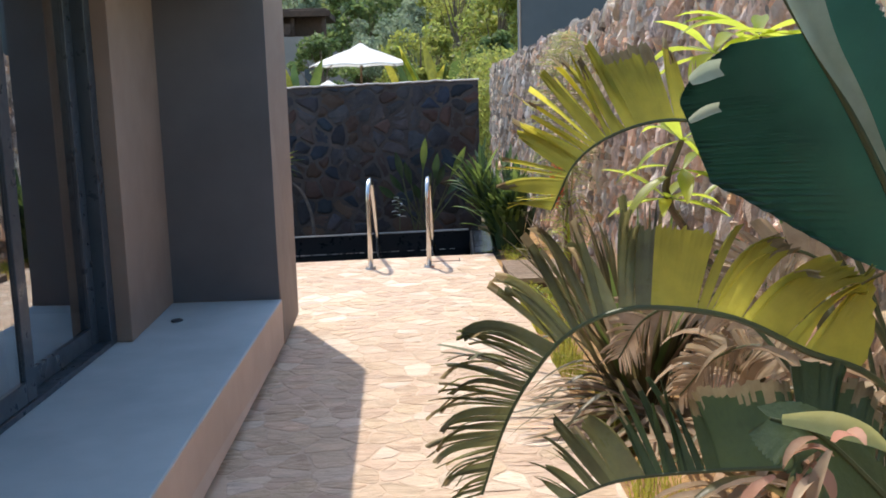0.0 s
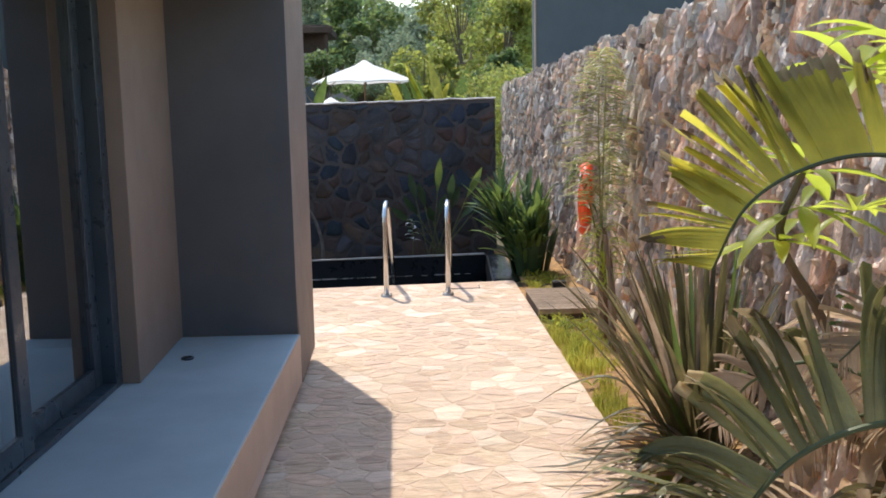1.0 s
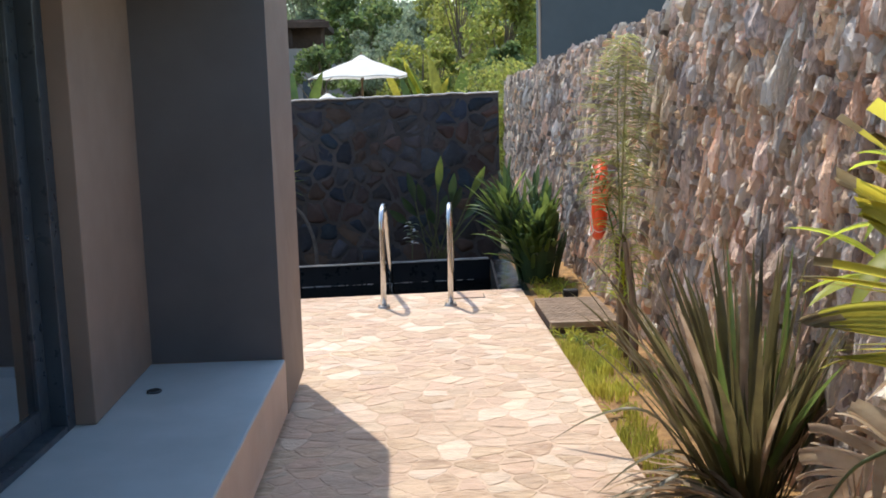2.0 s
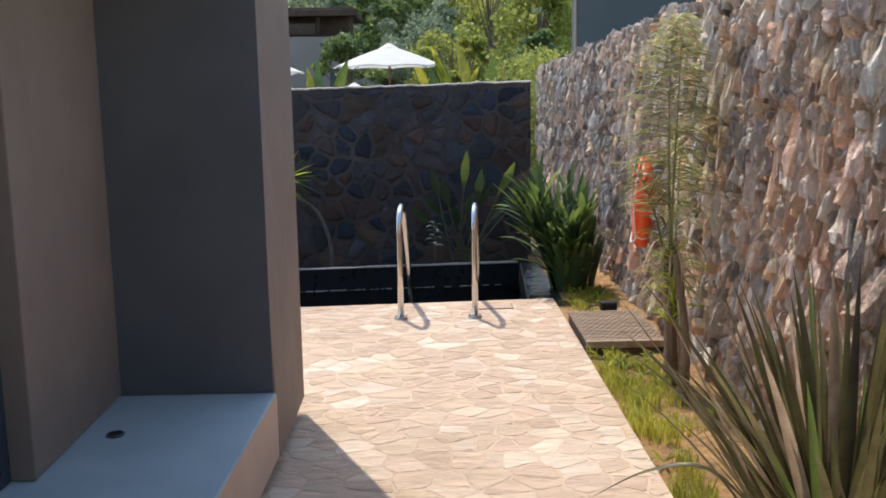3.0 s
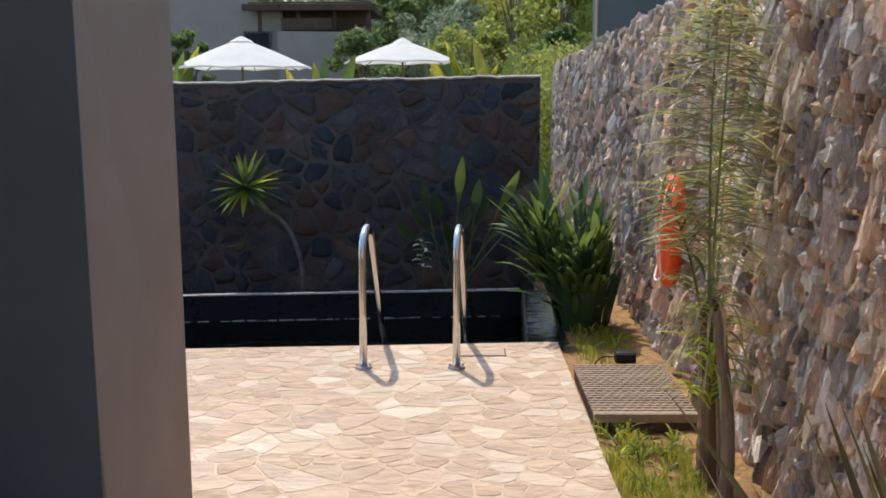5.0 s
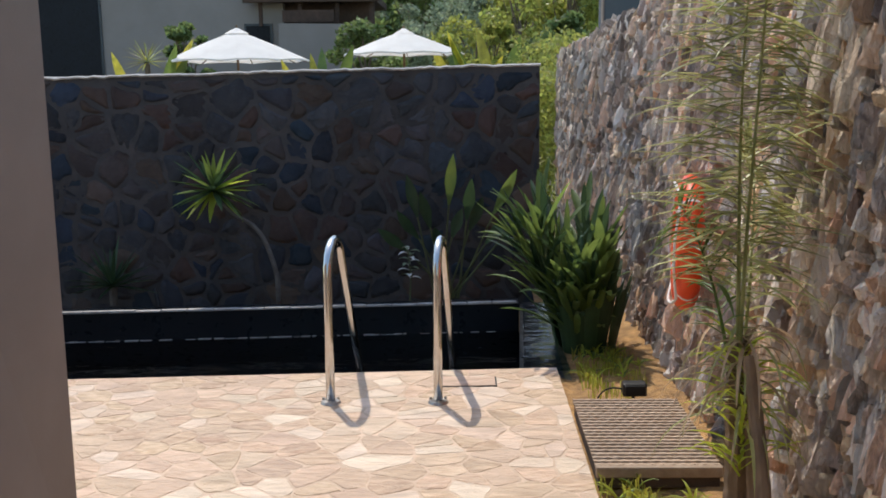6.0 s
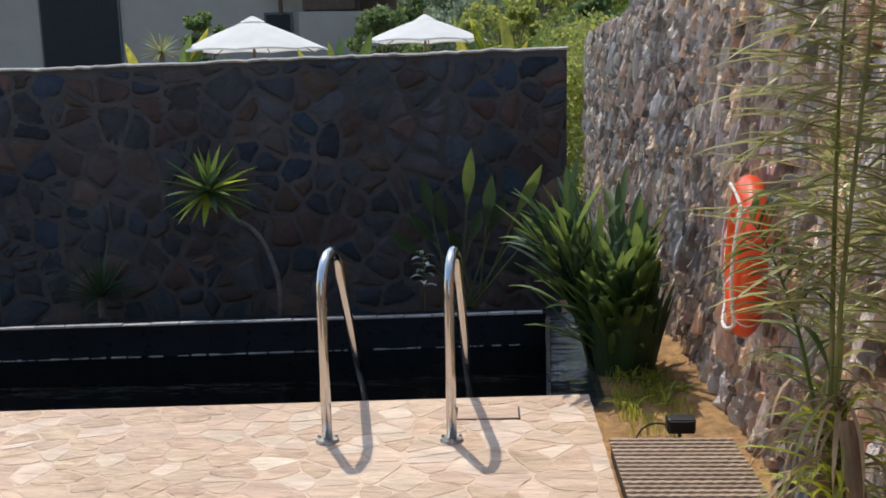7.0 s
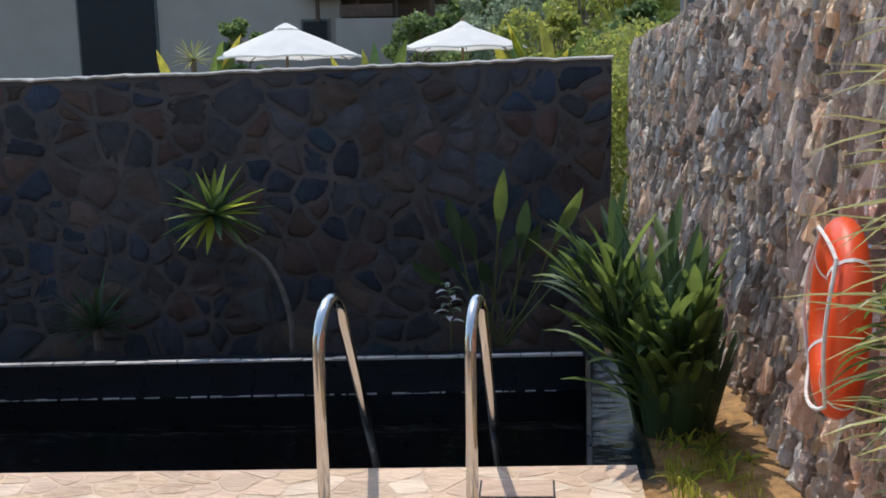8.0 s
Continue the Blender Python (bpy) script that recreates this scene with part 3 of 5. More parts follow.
for k in range(22):
    y = MY0 + 0.034 + (MY1 - MY0 - 0.034) * k / 22
    bm = bmesh.new()
    n = 24
    rows = []
    for i in range(n + 1):
        z = 0.060 + (0.0025 if (i + k) % 2 else 0.0)
        xx = MX0 + (MX1 - MX0) * i / n
        rows.append([bm.verts.new((xx, y, z - 0.010)), bm.verts.new((xx, y + 0.005, z)), bm.verts.new((xx, y + 0.023, z)), bm.verts.new((xx, y + 0.028, z - 0.010))])
    for a, b in zip(rows, rows[1:]):
        for q in range(3):
            bm.faces.new((a[q], b[q], b[q + 1], a[q + 1]))
    bmesh.ops.recalc_face_normals(bm, faces=bm.faces)
    part("strip", bm, WICKER, step)

lampbox = thing("garden_spotlight", "small black plastic garden spotlight behind the step", "spotlight", (1.37, 8.97, 0))
part("housing", box(1.315, 1.43, 8.95, 9.02, 0.03, 0.095, 0.01), DARKPLASTIC, lampbox)
part("lens_rim", box(1.322, 1.423, 8.942, 8.952, 0.037, 0.088, 0.004), DARKPLASTIC, lampbox)
part("spike", tube(bmesh.new(), [(1.37, 8.985, -0.1), (1.37, 8.985, 0.04)], 0.008, 8), DARKPLASTIC, lampbox)
part("cable", tube(bmesh.new(), arc_points((1.315, 8.985, 0.06), (-1, 0.2, 0.3), 0.16, 2.4), 0.004, 6), DARKPLASTIC, lampbox)

# lifebuoy
buoy = thing("lifebuoy", "orange lifebuoy with white rope hanging on the stone wall", "lifebuoy", (1.60, 8.68, 0.82))
bm = bmesh.new()
NU, NV, RR, RT = 48, 16, 0.212, 0.086
ring = []
for i in range(NU):
    a = 2 * math.pi * i / NU
    c = Vector((1.585, 8.68 + RR * math.cos(a), 0.82 + RR * math.sin(a)))
    o = Vector((0, math.cos(a), math.sin(a)))
    ring.append([bm.verts.new(c + o * RT * math.cos(b) + Vector((1, 0, 0)) * RT * 0.66 * math.sin(b)) for b in (2 * math.pi * j / NV for j in range(NV))])
for i in range(NU):
    for j in range(NV):
        bm.faces.new((ring[i][j], ring[(i + 1) % NU][j], ring[(i + 1) % NU][(j + 1) % NV], ring[i][(j + 1) % NV]))
bmesh.ops.recalc_face_normals(bm, faces=bm.faces)
part("float_ring", bm, ORANGE, buoy, smooth=True)
for q in range(4):
    a = math.pi / 4 + q * math.pi / 2
    c = Vector((1.585, 8.68 + RR * math.cos(a), 0.82 + RR * math.sin(a)))
    o = Vector((0, math.cos(a), math.sin(a)))
    s = Vector((0, -math.sin(a), math.cos(a)))
    bm = bmesh.new()
    rr = [[bm.verts.new(c + o * 0.0875 * math.cos(b) + Vector((1, 0, 0)) * 0.0585 * math.sin(b) + s * w) for b in (2 * math.pi * j / 16 for j in range(16))] for w in (-0.006, 0.006)]
    for j in range(16):
        bm.faces.new((rr[0][j], rr[0][(j + 1) % 16], rr[1][(j + 1) % 16], rr[1][j]))
    part("band", bm, ROPE, buoy, "white fabric band")
    pts = []
    for k in range(13):
        t = k / 12
        ang = a + t * math.pi / 2
        rad = RR + RT - 0.004 - 0.035 * math.sin(t * math.pi)
        pts.append((1.585 - 0.045 - 0.022 * math.sin(t * math.pi), 8.68 + rad * math.cos(ang), 0.82 + rad * math.sin(ang)))
    part("rope", tube(bmesh.new(), pts, 0.006, 6), ROPE, buoy, "white grab rope")
part("hook", tube(bmesh.new(), [(1.585, 8.68, 1.02), (1.66, 8.68, 1.035), (1.88, 8.68, 1.04)], 0.008, 8), STEEL, buoy)
buoy.matrix_basis = buoy.matrix_basis @ pose(-0.05, 0, 0, 0, 1.5, -9.5)


# ---- beyond the back wall ----
def umbrella(x, y, apex, rim, half, group):
    u = thing("parasol", "white canvas parasol standing open behind the wall", "parasol", (x, y, 0), group)
    part("pole", tube(bmesh.new(), [(x, y, -0.06), (x, y, apex)], 0.028, 10), POLEWOOD, u)
    bm = bmesh.new()
    n = 8
    prev = None
    for k in range(9):
        t = k / 8
        z = apex - (apex - rim) * t + 0.012 * math.sin(t * math.pi)
        row = []
        for j in range(n * 4):
            a = 2 * math.pi * j / (n * 4)
            sag = 1 - 0.07 * t * abs(math.sin(a * n / 2))
            row.append(bm.verts.new((x + half * (0.04 + 0.96 * t) * math.cos(a) * sag, y + half * (0.04 + 0.96 * t) * math.sin(a) * sag, z + 0.035 * t * abs(math.sin(a * n / 2)))))
        if prev:
            for j in range(n * 4):
                bm.faces.new((prev[j], row[j], row[(j + 1) % (n * 4)], prev[(j + 1) % (n * 4)]))
        prev = row
    low = [bm.verts.new(v.co + Vector((0, 0, -0.035))) for v in prev]
    for j in range(n * 4):
        bm.faces.new((prev[j], low[j], low[(j + 1) % (n * 4)], prev[(j + 1) % (n * 4)]))
    part("canopy", bm, CANVAS, u, "white canvas canopy")
    bm = bmesh.new()
    bmesh.ops.create_cone(bm, cap_ends=False, segments=16, radius1=half * 0.17, radius2=0.03, depth=0.12, matrix=Matrix.Translation((x, y, apex + 0.01)))
    part("vent_cap", bm, CANVAS, u)
    part("finial", tube(bmesh.new(), [(x, y, apex + 0.05), (x, y, apex + 0.10), (x, y, apex + 0.14)], [0.022, 0.028, 0.008], 8), POLEWOOD, u)
    for j in range(8):
        a = 2 * math.pi * j / 8
        part("rib", tube(bmesh.new(), [(x, y, apex - 0.06), (x + half * 0.96 * math.cos(a), y + half * 0.96 * math.sin(a), rim - 0.03)], 0.012, 5), POLEWOOD, u)
    return u


umbrella(-0.80, 27.5, 2.66, 2.15, 1.40, "parasols")
umbrella(-4.32, 26.0, 2.63, 2.00, 1.56, "parasols")
umbrella(-1.95, 31.0, 1.72, 1.3, 1.3, "parasols")

def far_house():
    h = thing("villa", "taupe rendered villa with flat roofs behind the garden", "house", (-9, 40, 0))
    bm = bmesh.new()
    poly = [(-22, -0.06), (-5.8, -0.06), (-5.8, 4.30), (-8.3, 5.2), (-22, 5.6)]
    lo = [bm.verts.new((x, 40.0, z)) for x, z in poly]
    hi = [bm.verts.new((x, 47.0, z)) for x, z in poly]
    bm.faces.new(lo), bm.faces.new(hi[::-1])
    for k in range(len(poly)):
        bm.faces.new((lo[k], hi[k], hi[(k + 1) % len(poly)], lo[(k + 1) % len(poly)]))
    bmesh.ops.recalc_face_normals(bm, faces=bm.faces)
    part("wall", bm, HOUSE, h)
    for x0, x1, z0, z1 in ((-15.2, -12.3, 0.1, 6.0), (-7.2, -6.2, 2.6, 3.6)):
        fr = part("window", box(x0, x1, 39.93, 40.05, z0, min(z1, 4.9)), FRAME, h, "dark glazed opening")
        part("pane", box(x0 + 0.08, x1 - 0.08, 39.90, 39.93, z0 + 0.08, min(z1, 4.9) - 0.08), DARKGLASS, fr)
    bm = bmesh.new()
    poly = [(-5.8, -0.06), (-1.6, -0.06), (-2.0, 2.5), (-2.85, 3.5), (-5.8, 3.55)]
    lo = [bm.verts.new((x, 39.0, z)) for x, z in poly]
    hi = [bm.verts.new((x, 46.0, z)) for x, z in poly]
    bm.faces.new(lo), bm.faces.new(hi[::-1])
    for k in range(len(poly)):
        bm.faces.new((lo[k], hi[k], hi[(k + 1) % len(poly)], lo[(k + 1) % len(poly)]))
    bmesh.ops.recalc_face_normals(bm, faces=bm.faces)
    part("annex_wall", bm, HOUSE, h)
    part("annex_window", box(-3.4, -2.9, 38.93, 39.05, 1.4, 2.35), FRAME, h, "small dark window")
    roof = part("pergola_roof", box(-6.9, -2.5, 39.5, 45, 4.35, 4.60, 0.02), BROWNWOOD, h, "dark brown timber roof")
    part("eave", box(-7.1, -2.35, 39.3, 39.5, 4.28, 4.52, 0.02), BROWNWOOD, roof)
    for x in (-6.6, -5.2, -3.9, -2.7):
        part("post", box(x, x + 0.12, 39.6, 39.72, 3.5, 4.35), BROWNWOOD, roof)
    part("terrace_rail", box(-5.7, -3.9, 39.2, 39.26, 3.6, 4.0), BROWNWOOD, roof)
    # Dark sheet added for the shade under the pergola roof.
    part("back_screen", box(-6.8, -2.6, 40.3, 40.5, 3.5, 4.35), BROWNWOOD, roof)
    return h


far_house()

bm = box(1.9, 9.0, 14.0, 14.4, -0.06, 4.4, 0.01)
nb = thing("neighbour_house", "slate grey rendered house block above the stone wall", "house", (5.4, 18, 0))
part("wall", bm, DARKWALL, nb)
# Narrow lighter strip along the block's left corner.
part("corner_trim", box(1.885, 1.90, 13.99, 14.10, -0.06, 4.4), RENDER_TAUPE, nb)
part("roof", box(1.86, 9.1, 13.95, 14.5, 4.4, 4.6, 0.02), RENDER_TAUPE, nb)


# ---- plants ----
def spline(ctrl, n):
    """A smooth line through control points."""
    pts = [Vector(c) for c in ctrl]
    pts = [pts[0] * 2 - pts[1]] + pts + [pts[-1] * 2 - pts[-2]]
    out = []
    seg = len(pts) - 3
    for k in range(n + 1):
        s = min(k / n * seg, seg - 1e-6)
        i = int(s)
        t = s - i
        a, b, c, d = pts[i:i + 4]
        out.append(0.5 * ((2 * b) + (c - a) * t + (2 * a - 5 * b + 4 * c - d) * t * t + (3 * b - a - 3 * c + d) * t ** 3))
    return out


def broad_leaf(plant, ctrl, face, w_pos, w_neg, strips, split, curl, material, seed, sweep=0.55, blade_from=0.0, tip_fray=0.0, rib=0.008, lean=0.9, edge=None, flop=0.0, taper=0.0, left_to=1.0, ramp=0.2, outer=None, outer_from=1.0):
    """A paddle leaf: a thick rib and, on both sides, a ribbed sheet of blade, torn into flaps here and there."""
    r = random.Random(seed)
    line = spline(ctrl, 80)
    n = len(line) - 1
    face = Vector(face).normalized()
    leaf = part("leaf", tube(bmesh.new(), line, [rib * (1.15 - 0.85 * k / n) for k in range(n + 1)], 6), MIDRIB, plant)
    segs = 8
    pitch = sum((b - a).length for a, b in zip(line, line[1:])) * (1 - blade_from) / strips
    for side, width in ((1, w_pos), (-1, w_neg)):
        if width <= 0:
            continue
        bm = bmesh.new()
        k = 0
        upto = left_to if side == 1 else 1.0
        while k < strips:
            u = k / strips
            tear = split + tip_fray * min(1, max(0, (u - 0.38) / 0.3))
            count = strips - k if tear == 0 else min(strips - k, max(1, int(r.expovariate(tear) + 1)))
            shift, drop = r.gauss(0, 0.22), curl * r.uniform(0.2, 2.0)
            short = r.uniform(0.72, 1.06) if tear else 1.0
            ragged = r.random() < 0.55 and tear > 0
            prev = None
            for j in range(count + 1):
                uu = (k + j) / strips
                t = blade_from + (upto - blade_from) * uu
                i = min(int(t * n), n - 1)
                p = line[i].lerp(line[i + 1], t * n - i)
                d = (line[i + 1] - line[i]).normalized()
                out = d.cross(face).normalized() * side
                w = width * max(0.12, (uu / ramp) ** 0.6 if uu < ramp else 1.0) * (1.0 if uu < 0.65 else 1 - 0.5 * ((uu - 0.65) / 0.35) ** 1.6) * short * (r.uniform(0.95, 1.03) if tear else 1.0) * (1 - taper * uu)
                mid = (j - count / 2) / max(count, 1)
                go = (out + d * (sweep + shift * 0.5 + lean * uu * uu) + face * (0.06 + 0.10 * ((k + j) % 2) + shift * 0.35)).normalized()
                col = []
                q = p.copy()
                for f in range(segs + 1):
                    x = f / segs
                    pinch = d * (-mid * count * pitch * (0.35 + 0.5 * abs(shift)) * x ** 2.6) if tear and count < 14 else Vector((0, 0, 0))
                    col.append(bm.verts.new(q + pinch))
                    bend = drop * x ** 2.0 + flop * x
                    go = (go + Vector((0, 0, -1)) * bend * 0.42 - face * bend * 0.30).normalized()
                    q = q + go * (w / segs)
                if prev:
                    for f in range(segs):
                        fc = bm.faces.new((prev[f], prev[f + 1], col[f + 1], col[f]))
                        if edge and ragged and f >= segs - r.choice((1, 1, 1, 2)):
                            fc.material_index = 1
                        elif outer and uu + shift * 0.15 > outer_from:
                            fc.material_index = 2
                prev = col
            k += count
        ob = part("blade", bm, material, leaf, smooth=True)
        if edge:
            ob.data.materials.append(edge)
        if outer:
            ob.data.materials.append(outer)
    return leaf


def strap_clump(name, label, category, at, count, length, width, lean, droop, materials, seed, group="", up=0.0, spread=0.06, bias=(0, 0)):
    """A tuft of strap leaves, each leaf a part."""
    r = random.Random(seed)
    c = thing(name, label, category, at, group)
    for k in range(count):
        a = r.uniform(0, 2 * math.pi)
        tilt = lean * math.sqrt(r.random())
        d = Vector((math.cos(a) * math.sin(tilt) + bias[0], math.sin(a) * math.sin(tilt) + bias[1], math.cos(tilt) + up))
        base = Vector(at) + Vector((math.cos(a) * r.uniform(0, spread), math.sin(a) * r.uniform(0, spread), r.uniform(0, 0.03)))
        ln = length * r.uniform(0.55, 1.08)
        pts = arc_points(base, d, ln, droop * r.uniform(0.4, 1.5) * (0.4 + tilt), 9)
        part("leaf", ribbon(bmesh.new(), pts, width * r.uniform(0.7, 1.15), 0.22), r.choice(materials), c, smooth=True)
    return c


# paddle-leaved plant beside the path
bop = thing("bird_of_paradise", "giant bird-of-paradise plant with arching torn paddle leaves", "plant", (1.36, 2.35, -0.03))
broad_leaf(bop, [(1.36, 2.30, 0.0), (1.24, 2.30, 0.9), (1.04, 2.31, 1.39), (0.88, 2.32, 1.49), (0.76, 2.32, 1.52), (0.65, 2.32, 1.50), (0.565, 2.32, 1.445), (0.515, 2.32, 1.35)],
           (0.1, 1, -0.25), 0.0, 0.225, 130, 0.13, 0.24, BROADLEAF, 1, 0.10, 0.48, 0.22, lean=0.25, edge=LEAFEDGE, taper=0.30, rib=0.006)
broad_leaf(bop, [(1.36, 2.33, 0.0), (1.22, 2.1, 0.7), (1.02, 1.93, 1.07), (0.85, 1.9, 1.17), (0.74, 1.9, 1.225), (0.63, 1.9, 1.246), (0.55, 1.9, 1.243), (0.47, 1.9, 1.205), (0.41, 1.9, 1.132), (0.37, 1.9, 1.055), (0.335, 1.9, 0.95)],
           (0.1, 1, -0.3), 0.0, 0.195, 230, 0.20, 0.75, BROADLEAF, 2, -0.35, 0.24, 0.75, lean=1.2, ramp=0.06, edge=LEAFEDGE, taper=0.22, rib=0.006, outer=DARKFLAP, outer_from=0.40)
broad_leaf(bop, [(1.36, 2.3, 0.0), (1.25, 2.1, 0.5), (1.08, 1.92, 0.86), (0.908, 1.85, 0.975), (0.817, 1.85, 0.992), (0.683, 1.85, 0.994), (0.549, 1.85, 0.985), (0.46, 1.85, 0.955)],
           (0.1, 1, -0.3), 0.0, 0.18, 130, 0.12, 0.35, GREENFLAP, 3, 0.05, 0.36, 0.5, lean=0.6, edge=LEAFEDGE, taper=0.2, ramp=0.08, rib=0.006, outer=DARKFLAP, outer_from=0.72)
broad_leaf(bop, [(1.40, 2.2, 0.0), (1.42, 2.08, 0.6), (1.30, 2.02, 0.92), (1.168, 2.0, 1.109), (1.023, 2.0, 1.415), (0.953, 2.0, 1.546), (0.893, 2.0, 1.643), (0.845, 2.0, 1.719), (0.797, 2.0, 1.807), (0.76, 2.0, 1.92)],
           (0.12, 1, 0.05), 0.29, 0.15, 110, 0.0, 0.06, DARKBROAD, 4, 0.50, 0.385, 0.0, lean=0.0, taper=0.22, left_to=0.70)
# Pale ribbon whose colour stands for the sunlit strip beside the rib.
fold = spline([(1.03, 1.985, 1.42), (0.965, 1.98, 1.546), (0.905, 1.98, 1.643), (0.868, 1.98, 1.719), (0.825, 1.98, 1.82)], 16)
part("leaf_fold", ribbon(bmesh.new(), fold, 0.055, 0.2, 0.15, 0.9, 0.8, Vector((1, -0.3, 0.3))), PALELEAF, bop, "leaf fold with sunlight put into its pale colour", smooth=True)
for dz in (0.0, 0.062):
    scrap = spline([(0.735, 1.985, 1.615 - dz), (0.71, 1.97, 1.61 - dz), (0.68, 1.96, 1.595 - dz)], 6)
    part("torn_edge", ribbon(bmesh.new(), scrap, 0.030 - 0.2 * dz, 0.3, 0.9, 0.5, 0.5, Vector((0, 0.2, 1))), PALELEAF, bop, "pale curled leaf edge", smooth=True)
broad_leaf(bop, [(1.42, 2.5, 0.0), (1.34, 2.8, 0.6), (1.22, 3.05, 0.88), (1.08, 3.2, 0.95), (0.95, 3.3, 0.88), (0.88, 3.36, 0.74)],
           (0.2, 0.8, -0.5), 0.13, 0.14, 80, 0.45, 0.7, DRYLEAF, 7, 0.4, 0.40, 0.4)
broad_leaf(bop, [(1.44, 2.6, 0.0), (1.42, 2.95, 0.55), (1.32, 3.2, 0.78), (1.2, 3.35, 0.74), (1.10, 3.45, 0.58)],
           (0.2, 0.8, -0.5), 0.13, 0.13, 80, 0.5, 0.8, DRYLEAF, 8, 0.4, 0.38, 0.4)
broad_leaf(bop, [(1.42, 2.2, 0.0), (1.36, 2.05, 0.35), (1.22, 1.95, 0.55), (1.05, 1.85, 0.60), (0.92, 1.8, 0.55), (0.82, 1.78, 0.45)],
           (0.15, 0.6, -0.75), 0.13, 0.13, 90, 0.3, 0.4, STRAP, 9, 0.4, 0.35, 0.5, edge=LEAFEDGE)
broad_leaf(bop, [(1.45, 2.8, 0.0), (1.52, 2.95, 0.6), (1.48, 3.05, 0.95), (1.36, 3.1, 1.10), (1.20, 3.1, 1.08), (1.08, 3.1, 0.98)],
           (0.1, 1, -0.4), 0.10, 0.14, 80, 0.3, 0.4, DRYLEAF, 10, 0.3, 0.45, 0.4, edge=STRAP)

broad_leaf(bop, [(1.36, 2.1, 0.0), (1.20, 1.75, 0.55), (1.0, 1.58, 0.86), (0.86, 1.52, 1.02), (0.76, 1.5, 1.13), (0.70, 1.5, 1.185), (0.645, 1.5, 1.205)],
           (0.1, 0.6, -0.8), 0.08, 0.04, 60, 0.0, 0.10, GREENFLAP, 12, 0.3, 0.50, 0.0)
lip = spline([(0.655, 1.488, 1.207), (0.70, 1.486, 1.202), (0.75, 1.486, 1.186), (0.79, 1.488, 1.160)], 10)
part("leaf_fold", ribbon(bmesh.new(), lip, 0.030, 0.2, 0.4, 0.1, 0.4, Vector((0.1, -0.4, -1))), PALELIME, bop, "pale lime folded leaf edge", smooth=True)
rq = random.Random(15)
for k in range(10):
    foot = Vector((0.66 + rq.uniform(-0.03, 0.04), 1.46 + rq.uniform(-0.02, 0.01), 1.195 - 0.006 * k))
    pts = arc_points(foot, (rq.uniform(-0.9, 0.5), rq.uniform(-0.5, 0.2), rq.uniform(-0.9, 0.5)), rq.uniform(0.05, 0.095), 1.6, 6)
    part("withered_bract", ribbon(bmesh.new(), pts, rq.uniform(0.012, 0.026), 0.35, 0.4, 0.1, 0.4), rq.choice((PINKDRY, PINKDRY, PINKDRY, DRYLEAF)), bop, "pink-brown withered bract", smooth=True)

broad_leaf(bop, [(1.38, 2.35, 0.0), (1.28, 2.28, 0.8), (1.08, 2.22, 1.20), (0.95, 2.19, 1.38), (0.86, 2.17, 1.50), (0.80, 2.16, 1.60)],
           (0.25, 1, -0.2), 0.06, 0.07, 70, 0.2, 0.3, PALELEAF, 14, 0.5, 0.5, 0.4)

# dry hanging thatch at the foot of the paddle leaves
dry = thing("dry_leaf_tuft", "tuft of withered brown hanging leaves beside the path", "dry leaves", (1.36, 3.1, -0.03))
rd = random.Random(31)
for k in range(90):
    y = rd.uniform(2.6, 3.7)
    base = Vector((1.46 + rd.uniform(-0.12, 0.12), y, rd.uniform(0.05, 0.75)))
    d = Vector((rd.uniform(-1.0, 0.1), rd.uniform(-0.7, 0.5), rd.uniform(0.2, 1.0)))
    pts = arc_points(base, d, rd.uniform(0.3, 0.62), rd.uniform(1.2, 3.2), 9)
    part("leaf", ribbon(bmesh.new(), pts, rd.uniform(0.025, 0.07), 0.35), rd.choice((DRYLEAF, DRYLEAF, FLAX)), dry, smooth=True)

# lime-leaved shrub by the wall
lime = thing("lime_shrub", "thin shrub with lime-green lance leaves by the stone wall", "shrub", (1.52, 3.75, -0.03))
part("stem", tube(bmesh.new(), spline([(1.52, 3.75, -0.05), (1.46, 3.72, 0.5), (1.25, 3.55, 0.95), (1.02, 3.33, 1.24), (1.04, 3.25, 1.42)], 14), [0.02 - 0.0008 * k for k in range(15)], 7), BARK, lime)
part("stem", tube(bmesh.new(), spline([(1.46, 3.72, 0.5), (1.50, 3.6, 1.0), (1.46, 3.5, 1.38)], 10), 0.010, 6), BARK, lime)
rl = random.Random(8)
for tip, count in (((1.04, 3.25, 1.42), 9), ((1.02, 3.33, 1.24), 9), ((1.06, 3.3, 1.33), 6), ((1.34, 3.6, 1.28), 8), ((1.16, 2.98, 1.70), 12), ((1.28, 3.0, 1.66), 10), ((1.05, 3.0, 1.66), 8)):
    for k in range(count):
        a = k * 2.399 + rl.uniform(-0.3, 0.3)
        d = Vector((math.cos(a), math.sin(a), rl.uniform(-0.3, 0.8)))
        pts = arc_points(tip, d, rl.uniform(0.15, 0.26), rl.uniform(0.3, 1.2), 7)
        part("leaf", ribbon(bmesh.new(), pts, rl.uniform(0.035, 0.055), 0.2, 0.15, 0.0, 0.45), BRIGHTLEAF, lime, smooth=True)
part("stem", tube(bmesh.new(), spline([(1.50, 3.6, 1.0), (1.42, 3.3, 1.4), (1.16, 2.98, 1.70)], 10), 0.008, 6), BARK, lime)

